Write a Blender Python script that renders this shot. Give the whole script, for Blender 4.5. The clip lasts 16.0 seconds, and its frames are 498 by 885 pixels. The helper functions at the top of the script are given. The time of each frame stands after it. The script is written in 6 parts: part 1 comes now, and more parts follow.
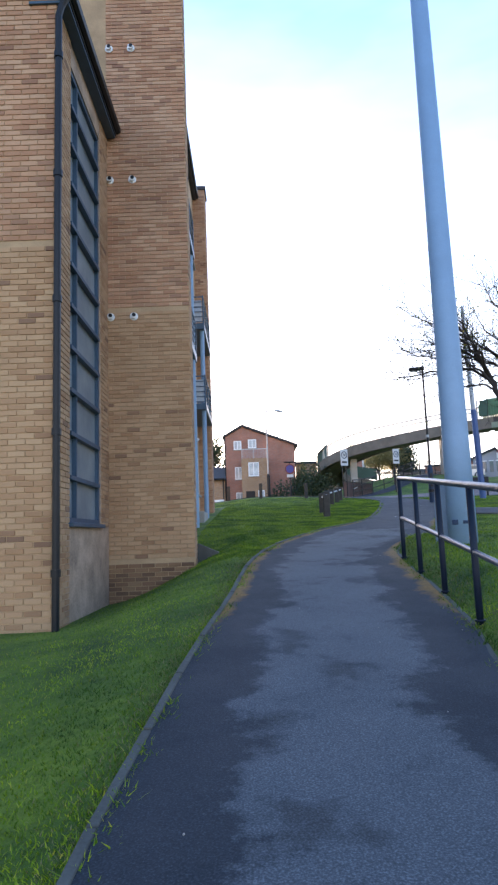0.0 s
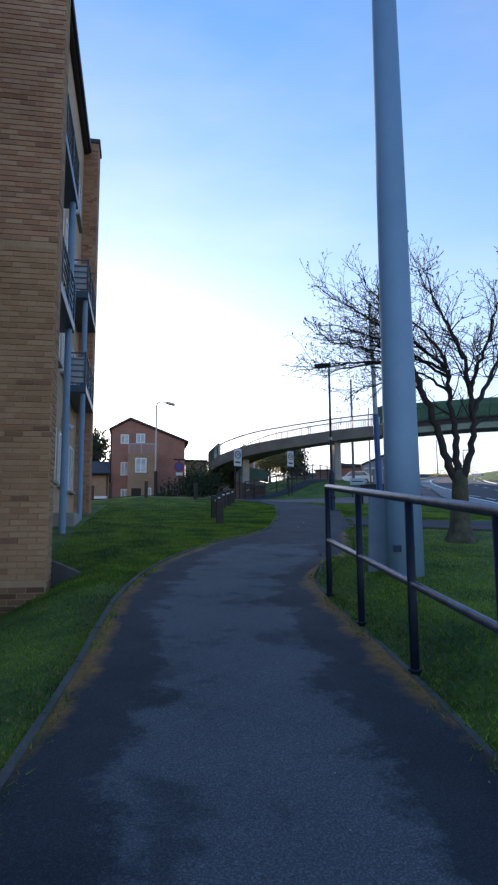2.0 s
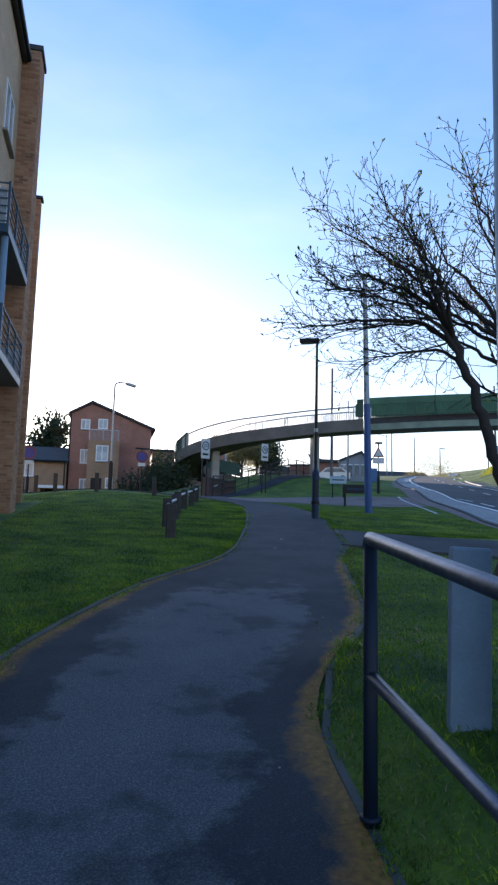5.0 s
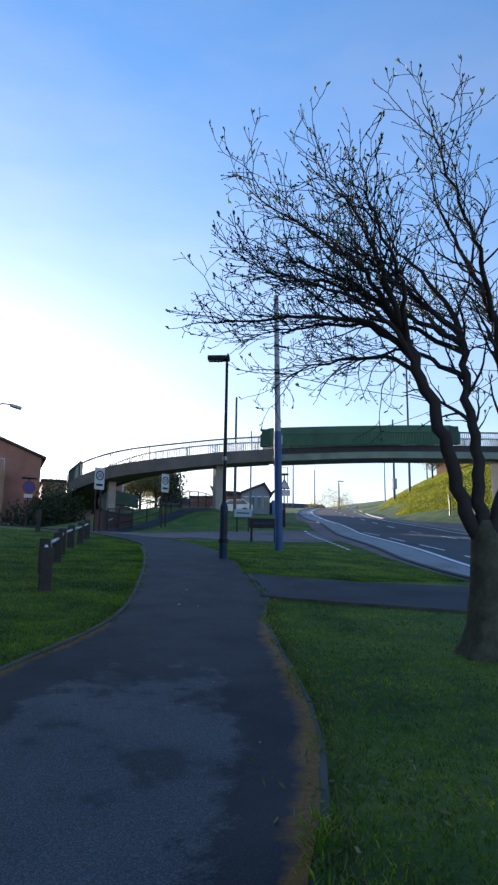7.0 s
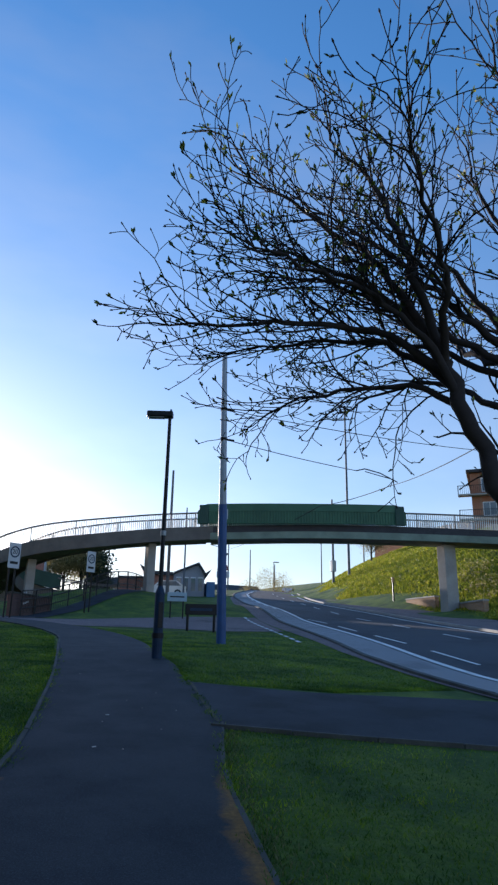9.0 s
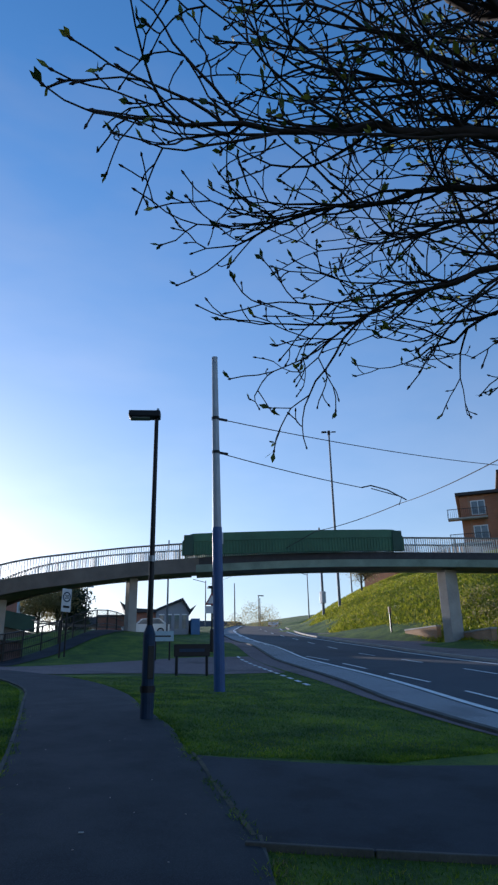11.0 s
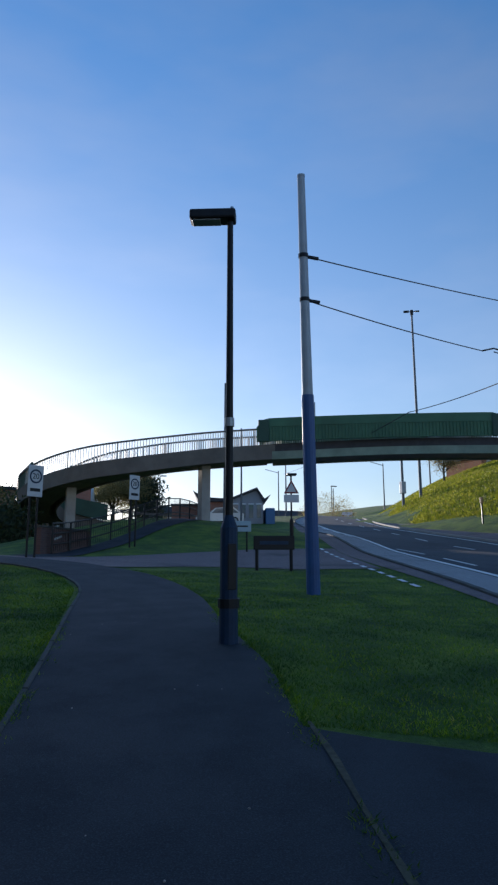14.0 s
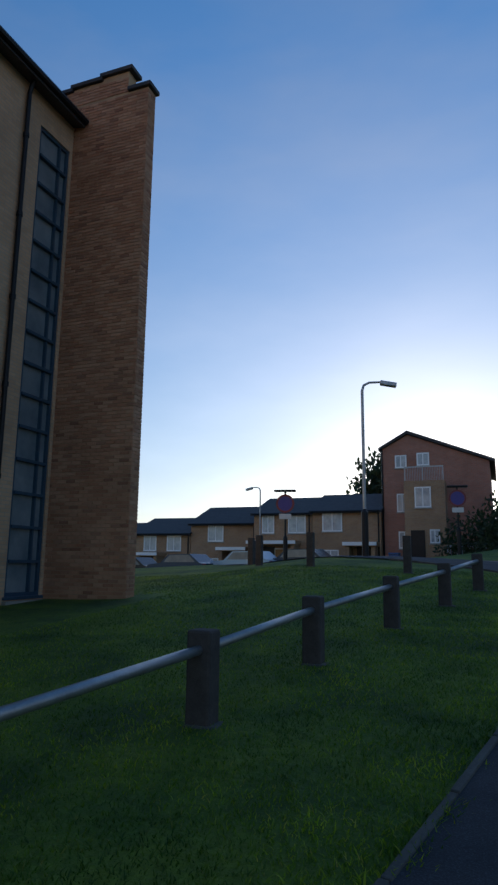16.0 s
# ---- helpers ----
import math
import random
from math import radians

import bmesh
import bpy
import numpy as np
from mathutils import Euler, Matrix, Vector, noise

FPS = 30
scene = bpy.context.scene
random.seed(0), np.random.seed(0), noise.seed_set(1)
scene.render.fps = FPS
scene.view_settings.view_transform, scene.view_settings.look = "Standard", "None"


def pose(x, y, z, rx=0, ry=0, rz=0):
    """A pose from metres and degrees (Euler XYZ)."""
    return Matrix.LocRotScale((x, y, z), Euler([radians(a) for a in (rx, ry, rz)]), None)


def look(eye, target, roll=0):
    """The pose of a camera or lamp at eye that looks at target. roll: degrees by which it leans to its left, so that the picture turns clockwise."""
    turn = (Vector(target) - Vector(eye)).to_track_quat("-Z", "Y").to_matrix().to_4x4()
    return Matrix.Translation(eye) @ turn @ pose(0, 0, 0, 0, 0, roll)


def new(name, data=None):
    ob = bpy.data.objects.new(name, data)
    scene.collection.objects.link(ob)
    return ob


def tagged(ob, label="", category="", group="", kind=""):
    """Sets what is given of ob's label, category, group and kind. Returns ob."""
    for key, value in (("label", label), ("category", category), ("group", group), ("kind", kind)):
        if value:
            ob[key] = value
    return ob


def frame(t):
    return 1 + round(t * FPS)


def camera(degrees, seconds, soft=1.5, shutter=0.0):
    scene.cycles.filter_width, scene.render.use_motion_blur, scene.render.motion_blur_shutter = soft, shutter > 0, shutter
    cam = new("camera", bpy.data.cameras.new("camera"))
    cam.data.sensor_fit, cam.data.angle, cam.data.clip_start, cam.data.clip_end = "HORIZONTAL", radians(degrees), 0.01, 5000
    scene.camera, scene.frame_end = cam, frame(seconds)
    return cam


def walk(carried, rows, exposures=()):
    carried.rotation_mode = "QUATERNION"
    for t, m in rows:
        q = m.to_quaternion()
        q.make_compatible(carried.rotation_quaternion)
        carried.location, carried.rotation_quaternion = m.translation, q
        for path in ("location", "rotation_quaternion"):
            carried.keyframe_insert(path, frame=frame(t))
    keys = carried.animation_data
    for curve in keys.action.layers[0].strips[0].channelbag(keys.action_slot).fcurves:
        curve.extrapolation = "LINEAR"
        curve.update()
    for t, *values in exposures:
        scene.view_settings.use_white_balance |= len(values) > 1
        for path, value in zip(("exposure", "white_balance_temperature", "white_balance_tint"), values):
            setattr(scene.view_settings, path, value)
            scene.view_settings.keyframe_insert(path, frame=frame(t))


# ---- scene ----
cam = camera(42.23, 16.0, soft=2.4)
PATH = [
    (0, look((-0.011, 0.015, 1.520), (-0.001, 9.914, 2.941), -2.14)),
    (0.5, look((0.042, 0.640, 1.603), (0.894, 10.514, 2.934), -1.78)),
    (1, look((0.056, 1.263, 1.680), (1.278, 11.097, 3.019), -1.09)),
    (1.5, look((0.111, 1.873, 1.735), (1.499, 11.683, 3.092), -0.51)),
    (2, look((0.126, 2.593, 1.786), (1.820, 12.354, 3.145), -0.37)),
    (2.5, look((0.212, 3.221, 1.839), (2.168, 12.932, 3.201), -0.43)),
    (3, look((0.317, 3.988, 1.904), (2.302, 13.701, 3.215), -0.31)),
    (3.5, look((0.436, 4.525, 1.964), (2.473, 14.233, 3.233), -0.05)),
    (4, look((0.672, 5.239, 2.104), (2.688, 14.958, 3.317), 1.09)),
    (6.5, look((1.336, 8.282, 2.456), (3.859, 17.857, 3.856), 0.68)),
    (7, look((1.493, 8.783, 2.529), (5.040, 17.969, 4.269), 0.80)),
    (7.5, look((1.689, 9.409, 2.605), (5.741, 18.315, 4.672), 1.51)),
    (8, look((1.778, 9.933, 2.680), (6.169, 18.614, 4.995), 1.68)),
    (8.5, look((1.972, 10.557, 2.754), (6.303, 19.172, 5.405), 1.59)),
    (11, look((2.895, 13.646, 3.034), (7.458, 21.857, 6.462), -1.08)),
    (11.5, look((3.096, 14.301, 3.074), (7.627, 22.626, 6.265), -0.84)),
    (12, look((3.278, 14.929, 3.111), (7.576, 23.618, 5.565), -0.54)),
    (12.5, look((3.413, 15.505, 3.179), (7.672, 24.316, 5.236), -0.35)),
    (13, look((3.664, 16.054, 3.241), (7.585, 25.043, 5.195), -0.25)),
    (13.5, look((3.828, 16.581, 3.267), (7.544, 25.672, 5.151), -0.21)),
    (14, look((4.094, 17.080, 3.320), (7.874, 26.151, 5.173), -0.07)),
    (14.5, look((4.330, 17.647, 3.359), (8.092, 26.727, 5.202), 0.36)),
    (15, look((4.511, 18.153, 3.348), (7.192, 27.607, 5.202), 0.95)),
    (15.2, look((4.612, 18.445, 3.365), (6.234, 28.129, 5.259), 1.66)),
    (15.5, look((4.716, 18.752, 3.397), (4.370, 28.584, 5.275), 1.45)),
    (15.8, look((4.787, 19.030, 3.453), (2.330, 28.559, 5.285), 1.06)),
    (16, look((4.827, 19.152, 3.469), (1.260, 28.320, 5.31), 0.67)),
]
EXPOSURES = [(0.0, 2.25, 6700, 26), (0.5, 1.2, 6200, 24), (1.0, 1.02, 6000, 22), (2.5, 1.06, 5900, 22), (4.0, 1.2, 5900, 21), (6.5, 0.95, 5800, 19), (8.5, 0.65, 5600, 18), (11.0, 0.35, 5450, 17), (13.0, 0.3, 5500, 17), (15.0, 0.22, 5600, 16), (16.0, 0.05, 5700, 16)]
walk(cam, PATH, EXPOSURES)

# ---- light: low sun ahead, clear evening sky ----
SUN_AZ, SUN_EL = 4.0, 6.5          # degrees to the left of +y, degrees above the horizon
world = bpy.data.worlds.new("world")
scene.world = world
world.use_nodes = True
wn = world.node_tree.nodes
sky = wn.new("ShaderNodeTexSky")
sky.sky_type = 'NISHITA'
sky.sun_disc = False
sky.sun_elevation = radians(SUN_EL)
sky.sun_rotation = radians(-SUN_AZ)
sky.altitude, sky.air_density, sky.dust_density, sky.ozone_density = 100, 1.0, 0.4, 2.4
haze = wn.new("ShaderNodeHueSaturation")
haze.inputs["Saturation"].default_value, haze.inputs["Value"].default_value = 1.04, 1.14
world.node_tree.links.new(sky.outputs[0], haze.inputs["Color"])
# faint high cirrus
wl = world.node_tree.links
tco = wn.new("ShaderNodeTexCoord")
mp = wn.new("ShaderNodeMapping")
mp.inputs["Scale"].default_value = (1.0, 1.4, 3.2)
mp.inputs["Rotation"].default_value = (0.25, 0.1, 0.4)
wl.new(tco.outputs["Generated"], mp.inputs[0])
cn = wn.new("ShaderNodeTexNoise")
cn.inputs["Scale"].default_value, cn.inputs["Detail"].default_value, cn.inputs["Roughness"].default_value = 1.6, 5, 0.55
wl.new(mp.outputs[0], cn.inputs["Vector"])
cr = wn.new("ShaderNodeMapRange")
cr.inputs[1].default_value, cr.inputs[2].default_value, cr.inputs[3].default_value, cr.inputs[4].default_value = 0.45, 0.74, 0.0, 0.4
wl.new(cn.outputs["Fac"], cr.inputs[0])
pale = wn.new("ShaderNodeHueSaturation")
pale.inputs["Saturation"].default_value, pale.inputs["Value"].default_value = 0.45, 1.35
wl.new(sky.outputs[0], pale.inputs["Color"])
cm = wn.new("ShaderNodeMix")
cm.data_type = 'RGBA'
wl.new(cr.outputs[0], cm.inputs[0]), wl.new(haze.outputs[0], cm.inputs[6]), wl.new(pale.outputs[0], cm.inputs[7])
# milky near the horizon, deep blue overhead
sz = wn.new("ShaderNodeSeparateXYZ")
wl.new(tco.outputs["Generated"], sz.inputs[0])
dep = wn.new("ShaderNodeMapRange")
dep.inputs[1].default_value, dep.inputs[2].default_value, dep.inputs[3].default_value, dep.inputs[4].default_value = 0.05, 0.7, 0.68, 1.15
wl.new(sz.outputs[2], dep.inputs[0])
wl.new(dep.outputs[0], haze.inputs["Saturation"])
lit = wn.new("ShaderNodeMapRange")
lit.inputs[1].default_value, lit.inputs[2].default_value, lit.inputs[3].default_value, lit.inputs[4].default_value = 0.1, 0.7, 1.0, 1.48
wl.new(sz.outputs[2], lit.inputs[0])
wl.new(lit.outputs[0], haze.inputs["Value"])
wl.new(cm.outputs[2], wn["Background"].inputs[0])
wn["Background"].inputs[1].default_value = 0.15
sun = new("sun", bpy.data.lights.new("sun", 'SUN'))
sun.data.energy, sun.data.angle, sun.data.color = 5.0, radians(0.5), (1.0, 0.86, 0.66)
saz, sel = radians(SUN_AZ), radians(SUN_EL)
sun.matrix_world = look((0, 0, 60), (math.sin(saz) * math.cos(sel), -math.cos(saz) * math.cos(sel), 60 - math.sin(sel)))

# ---- materials ----
def material(name, rough=0.8, metal=0.0):
    m = bpy.data.materials.new(name)
    m.use_nodes = True
    b = m.node_tree.nodes["Principled BSDF"]
    b.inputs["Roughness"].default_value, b.inputs["Metallic"].default_value = rough, metal
    return m, m.node_tree.nodes, m.node_tree.links, b


def ramp(nodes, links, src, stops):
    r = nodes.new("ShaderNodeValToRGB")
    e = r.color_ramp.elements
    while len(e) < len(stops):
        e.new(0.5)
    for k, (p, c) in enumerate(stops):
        e[k].position, e[k].color = p, (*c, 1)
    links.new(src, r.inputs[0])
    return r.outputs[0]


def noise_of(nodes, links, scale, detail=4, rough=0.6, vec=None):
    n = nodes.new("ShaderNodeTexNoise")
    n.inputs["Scale"].default_value, n.inputs["Detail"].default_value, n.inputs["Roughness"].default_value = scale, detail, rough
    if vec is None:
        vec = nodes.new("ShaderNodeTexCoord").outputs["Object"]
    links.new(vec, n.inputs["Vector"])
    return n.outputs["Fac"]


def mixed(nodes, links, fac, a, b, mode='MIX'):
    m = nodes.new("ShaderNodeMix")
    m.data_type, m.blend_type = 'RGBA', mode
    for sock, v in ((m.inputs[0], fac), (m.inputs[6], a), (m.inputs[7], b)):
        if isinstance(v, (int, float)):
            sock.default_value = v
        elif isinstance(v, tuple):
            sock.default_value = (*v, 1)
        else:
            links.new(v, sock)
    return m.outputs[2]


def bumped(nodes, links, b, height, strength=0.4, dist=0.01):
    n = nodes.new("ShaderNodeBump")
    n.inputs["Strength"].default_value, n.inputs["Distance"].default_value = strength, dist
    links.new(height, n.inputs["Height"])
    links.new(n.outputs[0], b.inputs["Normal"])


def plain(name, col, rough=0.7, metal=0.0, var=0.25, scale=6.0, bump=0.15, fine=60.0):
    """Colour with two scales of wear and a fine relief."""
    m, n, l, b = material(name, rough, metal)
    lo, hi = tuple(c * (1 - var) for c in col), tuple(min(1, c * (1 + var)) for c in col)
    big = ramp(n, l, noise_of(n, l, scale), [(0.3, lo), (0.7, hi)])
    small = noise_of(n, l, fine, 3)
    c = mixed(n, l, 0.35, big, ramp(n, l, small, [(0.3, lo), (0.7, hi)]))
    l.new(c, b.inputs["Base Color"])
    bumped(n, l, b, small, bump, 0.005)
    return m


def brick_piece(name, cols, by="object"):
    """One fired brick: each takes its own tone."""
    m, n, l, b = material(name, 0.9)
    src = n.new("ShaderNodeObjectInfo").outputs["Random"] if by == "object" else n.new("ShaderNodeNewGeometry").outputs["Random Per Island"]
    base = ramp(n, l, src, cols)
    geo = n.new("ShaderNodeNewGeometry").outputs["Position"]
    grain = noise_of(n, l, 90, 3, vec=geo)
    stain = noise_of(n, l, 0.9, 5, vec=geo)
    c = mixed(n, l, 0.3, base, ramp(n, l, grain, [(0.25, (0.35, 0.33, 0.3)), (0.75, (1, 1, 1))]), 'MULTIPLY')
    c = mixed(n, l, 0.55, c, ramp(n, l, stain, [(0.3, (0.62, 0.58, 0.54)), (0.6, (1, 1, 1))]), 'MULTIPLY')
    l.new(c, b.inputs["Base Color"])
    bumped(n, l, b, grain, 0.5, 0.006)
    return m


def brick_far(name, cols, mortar, sx=0.225, sz=0.075):
    """Brickwork that stays far off."""
    m, n, l, b = material(name, 0.9)
    tc = n.new("ShaderNodeNewGeometry").outputs["Position"]
    sep = n.new("ShaderNodeSeparateXYZ")
    l.new(tc, sep.inputs[0])
    add = n.new("ShaderNodeMath")
    l.new(sep.outputs[0], add.inputs[0]), l.new(sep.outputs[1], add.inputs[1])
    com = n.new("ShaderNodeCombineXYZ")
    l.new(add.outputs[0], com.inputs[0]), l.new(sep.outputs[2], com.inputs[1])
    t = n.new("ShaderNodeTexBrick")
    t.inputs["Scale"].default_value = 1.0
    t.inputs["Brick Width"].default_value, t.inputs["Row Height"].default_value, t.inputs["Mortar Size"].default_value = sx, sz, 0.008
    t.inputs["Color1"].default_value, t.inputs["Color2"].default_value, t.inputs["Mortar"].default_value = (*cols[0], 1), (*cols[1], 1), (*mortar, 1)
    l.new(com.outputs[0], t.inputs["Vector"])
    stain = noise_of(n, l, 0.7, 5, vec=tc)
    c = mixed(n, l, 0.6, t.outputs["Color"], ramp(n, l, stain, [(0.3, (0.6, 0.58, 0.55)), (0.7, (1.1, 1.1, 1.1))]), 'MULTIPLY')
    l.new(c, b.inputs["Base Color"])
    bumped(n, l, b, t.outputs["Fac"], 0.3, -0.01)
    return m


BUFF = [(0.0, (0.40, 0.22, 0.115)), (0.35, (0.49, 0.285, 0.155)), (0.8, (0.54, 0.335, 0.19)), (0.93, (0.42, 0.225, 0.115)), (1.0, (0.24, 0.13, 0.08))]
RUST = [(0.0, (0.43, 0.21, 0.12)), (0.4, (0.54, 0.285, 0.165)), (0.8, (0.60, 0.355, 0.22)), (1.0, (0.32, 0.155, 0.095))]
M_BUFF, M_BUFF_I = brick_piece("buff_brick", BUFF), brick_piece("buff_brick_joined", BUFF, "island")
M_RUST, M_RUST_I = brick_piece("rust_brick", RUST), brick_piece("rust_brick_joined", RUST, "island")
DAMP = [(0.0, (0.16, 0.085, 0.05)), (0.5, (0.25, 0.13, 0.07)), (1.0, (0.33, 0.19, 0.10))]
M_DAMP = brick_piece("damp_stained_brick", DAMP)
M_DAMP_I = brick_piece("damp_stained_brick_joined", DAMP, "island")
M_MORTAR = plain("mortar", (0.43, 0.285, 0.165), 0.95, var=0.3, scale=2.0, bump=0.4)
M_WALL_FAR = brick_far("buff_brickwork", ((0.54, 0.37, 0.21), (0.46, 0.30, 0.17)), (0.35, 0.30, 0.24))
M_STAIRBUFF = brick_far("warm_buff_brickwork", ((0.66, 0.44, 0.27), (0.58, 0.38, 0.23)), (0.48, 0.38, 0.28))
M_WALL_RED = brick_far("red_brickwork", ((0.44, 0.18, 0.12), (0.36, 0.145, 0.10)), (0.30, 0.24, 0.2))
M_WALL_DARK = brick_far("dark_brown_brickwork", ((0.15, 0.085, 0.075), (0.11, 0.065, 0.06)), (0.12, 0.10, 0.09))
M_FLATS = brick_far("orange_red_brickwork", ((0.46, 0.19, 0.10), (0.40, 0.155, 0.085)), (0.38, 0.26, 0.18))
M_WALL_ORANGE = brick_far("orange_brickwork", ((0.42, 0.24, 0.12), (0.34, 0.19, 0.10)), (0.36, 0.3, 0.24))
M_RENDER = plain("stained_render", (0.36, 0.25, 0.18), 0.9, var=0.55, scale=2.2, bump=0.4, fine=30)
M_BLUE = plain("blue_painted_metal", (0.035, 0.075, 0.12), 0.45, 0.0, 0.2, 5)
M_BLACK = plain("black_paint", (0.012, 0.013, 0.016), 0.4, 0.0, 0.3, 8)
M_RAILNAVY = plain("navy_black_gloss", (0.006, 0.012, 0.026), 0.5, 0.0, 0.3, 8)
M_RAILNAVY.node_tree.nodes["Principled BSDF"].inputs["Specular IOR Level"].default_value = 0.25
M_FARMAST = plain("dark_grey_mast", (0.13, 0.135, 0.15), 0.7, 0.0, 0.15, 3)
M_GALV = plain("galvanised_steel", (0.33, 0.35, 0.37), 0.45, 0.7, 0.2, 9)
M_WORN = plain("worn_bare_rail", (0.10, 0.12, 0.17), 0.38, 0.7, 0.5, 14)
M_COLUMN = plain("grey_blue_paint", (0.19, 0.31, 0.455), 0.5, 0.0, 0.12, 1.6, 0.1)
M_MASTBLUE = plain("mast_blue_paint", (0.03, 0.085, 0.24), 0.45, 0.0, 0.2, 3)
M_NAVY = plain("navy_paint", (0.014, 0.034, 0.075), 0.5, 0.0, 0.25, 5)
M_MARKER = plain("blue_grey_marker", (0.16, 0.23, 0.30), 0.7, 0.0, 0.2, 4)
M_MASTGREY = plain("mast_grey_paint", (0.35, 0.38, 0.42), 0.5, 0.2, 0.15, 3)
M_CONCRETE = plain("concrete", (0.34, 0.32, 0.29), 0.9, 0.0, 0.25, 1.2, 0.4, 40)
M_EDGING = plain("kerb_concrete", (0.075, 0.075, 0.066), 0.92, 0.0, 0.4, 3.0, 0.5, 50)
M_SLAB = plain("grey_slab", (0.17, 0.20, 0.24), 0.9, 0.0, 0.25, 4.0, 0.4, 40)
M_WOOD = plain("weathered_timber", (0.055, 0.048, 0.043), 0.9, 0.0, 0.4, 9.0, 0.5, 70)
M_GREEN = plain("green_painted_panel", (0.05, 0.135, 0.07), 0.6, 0.0, 0.3, 0.8, 0.2)
M_GREENDARK = plain("dark_green_paint", (0.03, 0.075, 0.05), 0.65, 0.0, 0.35, 0.9, 0.2)
M_RAILBROWN = plain("dull_brown_rail", (0.16, 0.14, 0.12), 0.6, 0.0, 0.2, 3)
M_FASCIA = plain("weathered_pale_green_fascia", (0.20, 0.25, 0.19), 0.7, 0.0, 0.4, 0.9, 0.3)
M_WIRE = plain("dull_black_wire", (0.02, 0.02, 0.022), 0.95, 0.0, 0.2, 3)
M_DECK = plain("brown_steel_girder", (0.15, 0.13, 0.11), 0.7, 0.2, 0.35, 1.0, 0.2)
M_RAILCREAM = plain("cream_painted_rail", (0.7, 0.68, 0.62), 0.5, 0.0, 0.15, 3)
M_TILE = plain("dark_tile_and_shade", (0.045, 0.042, 0.045), 0.75, 0.0, 0.35, 3.0, 0.5, 12)
M_WHITE = plain("white_upvc", (0.75, 0.76, 0.77), 0.4, 0.0, 0.06, 3)
M_SIGNWHITE = plain("sign_white", (0.55, 0.56, 0.56), 0.5, 0.0, 0.08, 4)
M_SIGNRED = plain("sign_red", (0.17, 0.025, 0.03), 0.5, 0.0, 0.1, 4)
M_SIGNBLUE = plain("sign_blue", (0.05, 0.04, 0.22), 0.5, 0.0, 0.1, 4)
M_RUBBER = plain("black_rubber", (0.015, 0.015, 0.015), 0.8)
M_OCHRE = plain("ochre_paint", (0.35, 0.2, 0.08), 0.5, 0.0, 0.2, 4)
M_LICHEN = plain("pale_line_paint", (0.8, 0.8, 0.77), 0.7, 0.0, 0.25, 3, 0.2, 25)

mg, ng, lg, bg = material("window_glass", 0.06)
bg.inputs["Base Color"].default_value = (0.035, 0.055, 0.075, 1)
bg.inputs["Specular IOR Level"].default_value = 0.9
# Base colour lifted to blue-grey to stand in for reflected sky.
lg.new(ramp(ng, lg, noise_of(ng, lg, 1.3), [(0.3, (0.06, 0.09, 0.12)), (0.7, (0.16, 0.19, 0.21))]), bg.inputs["Base Color"])
M_GLASS = mg
mg, ng, lg, bg = material("curtained_glass", 0.12)
lg.new(ramp(ng, lg, noise_of(ng, lg, 2.3), [(0.3, (0.30, 0.33, 0.36)), (0.7, (0.55, 0.56, 0.56))]), bg.inputs["Base Color"])
M_CURTAIN = mg
mg, ng, lg, bg = material("dull_sky_tinted_glass", 0.35)
bg.inputs["Specular IOR Level"].default_value = 0.4
# Sky reflection of the stairwell panes is put into their colour.
lg.new(ramp(ng, lg, noise_of(ng, lg, 1.7), [(0.3, (0.11, 0.15, 0.18)), (0.7, (0.24, 0.28, 0.30))]), bg.inputs["Base Color"])
M_STAIRGLASS = mg


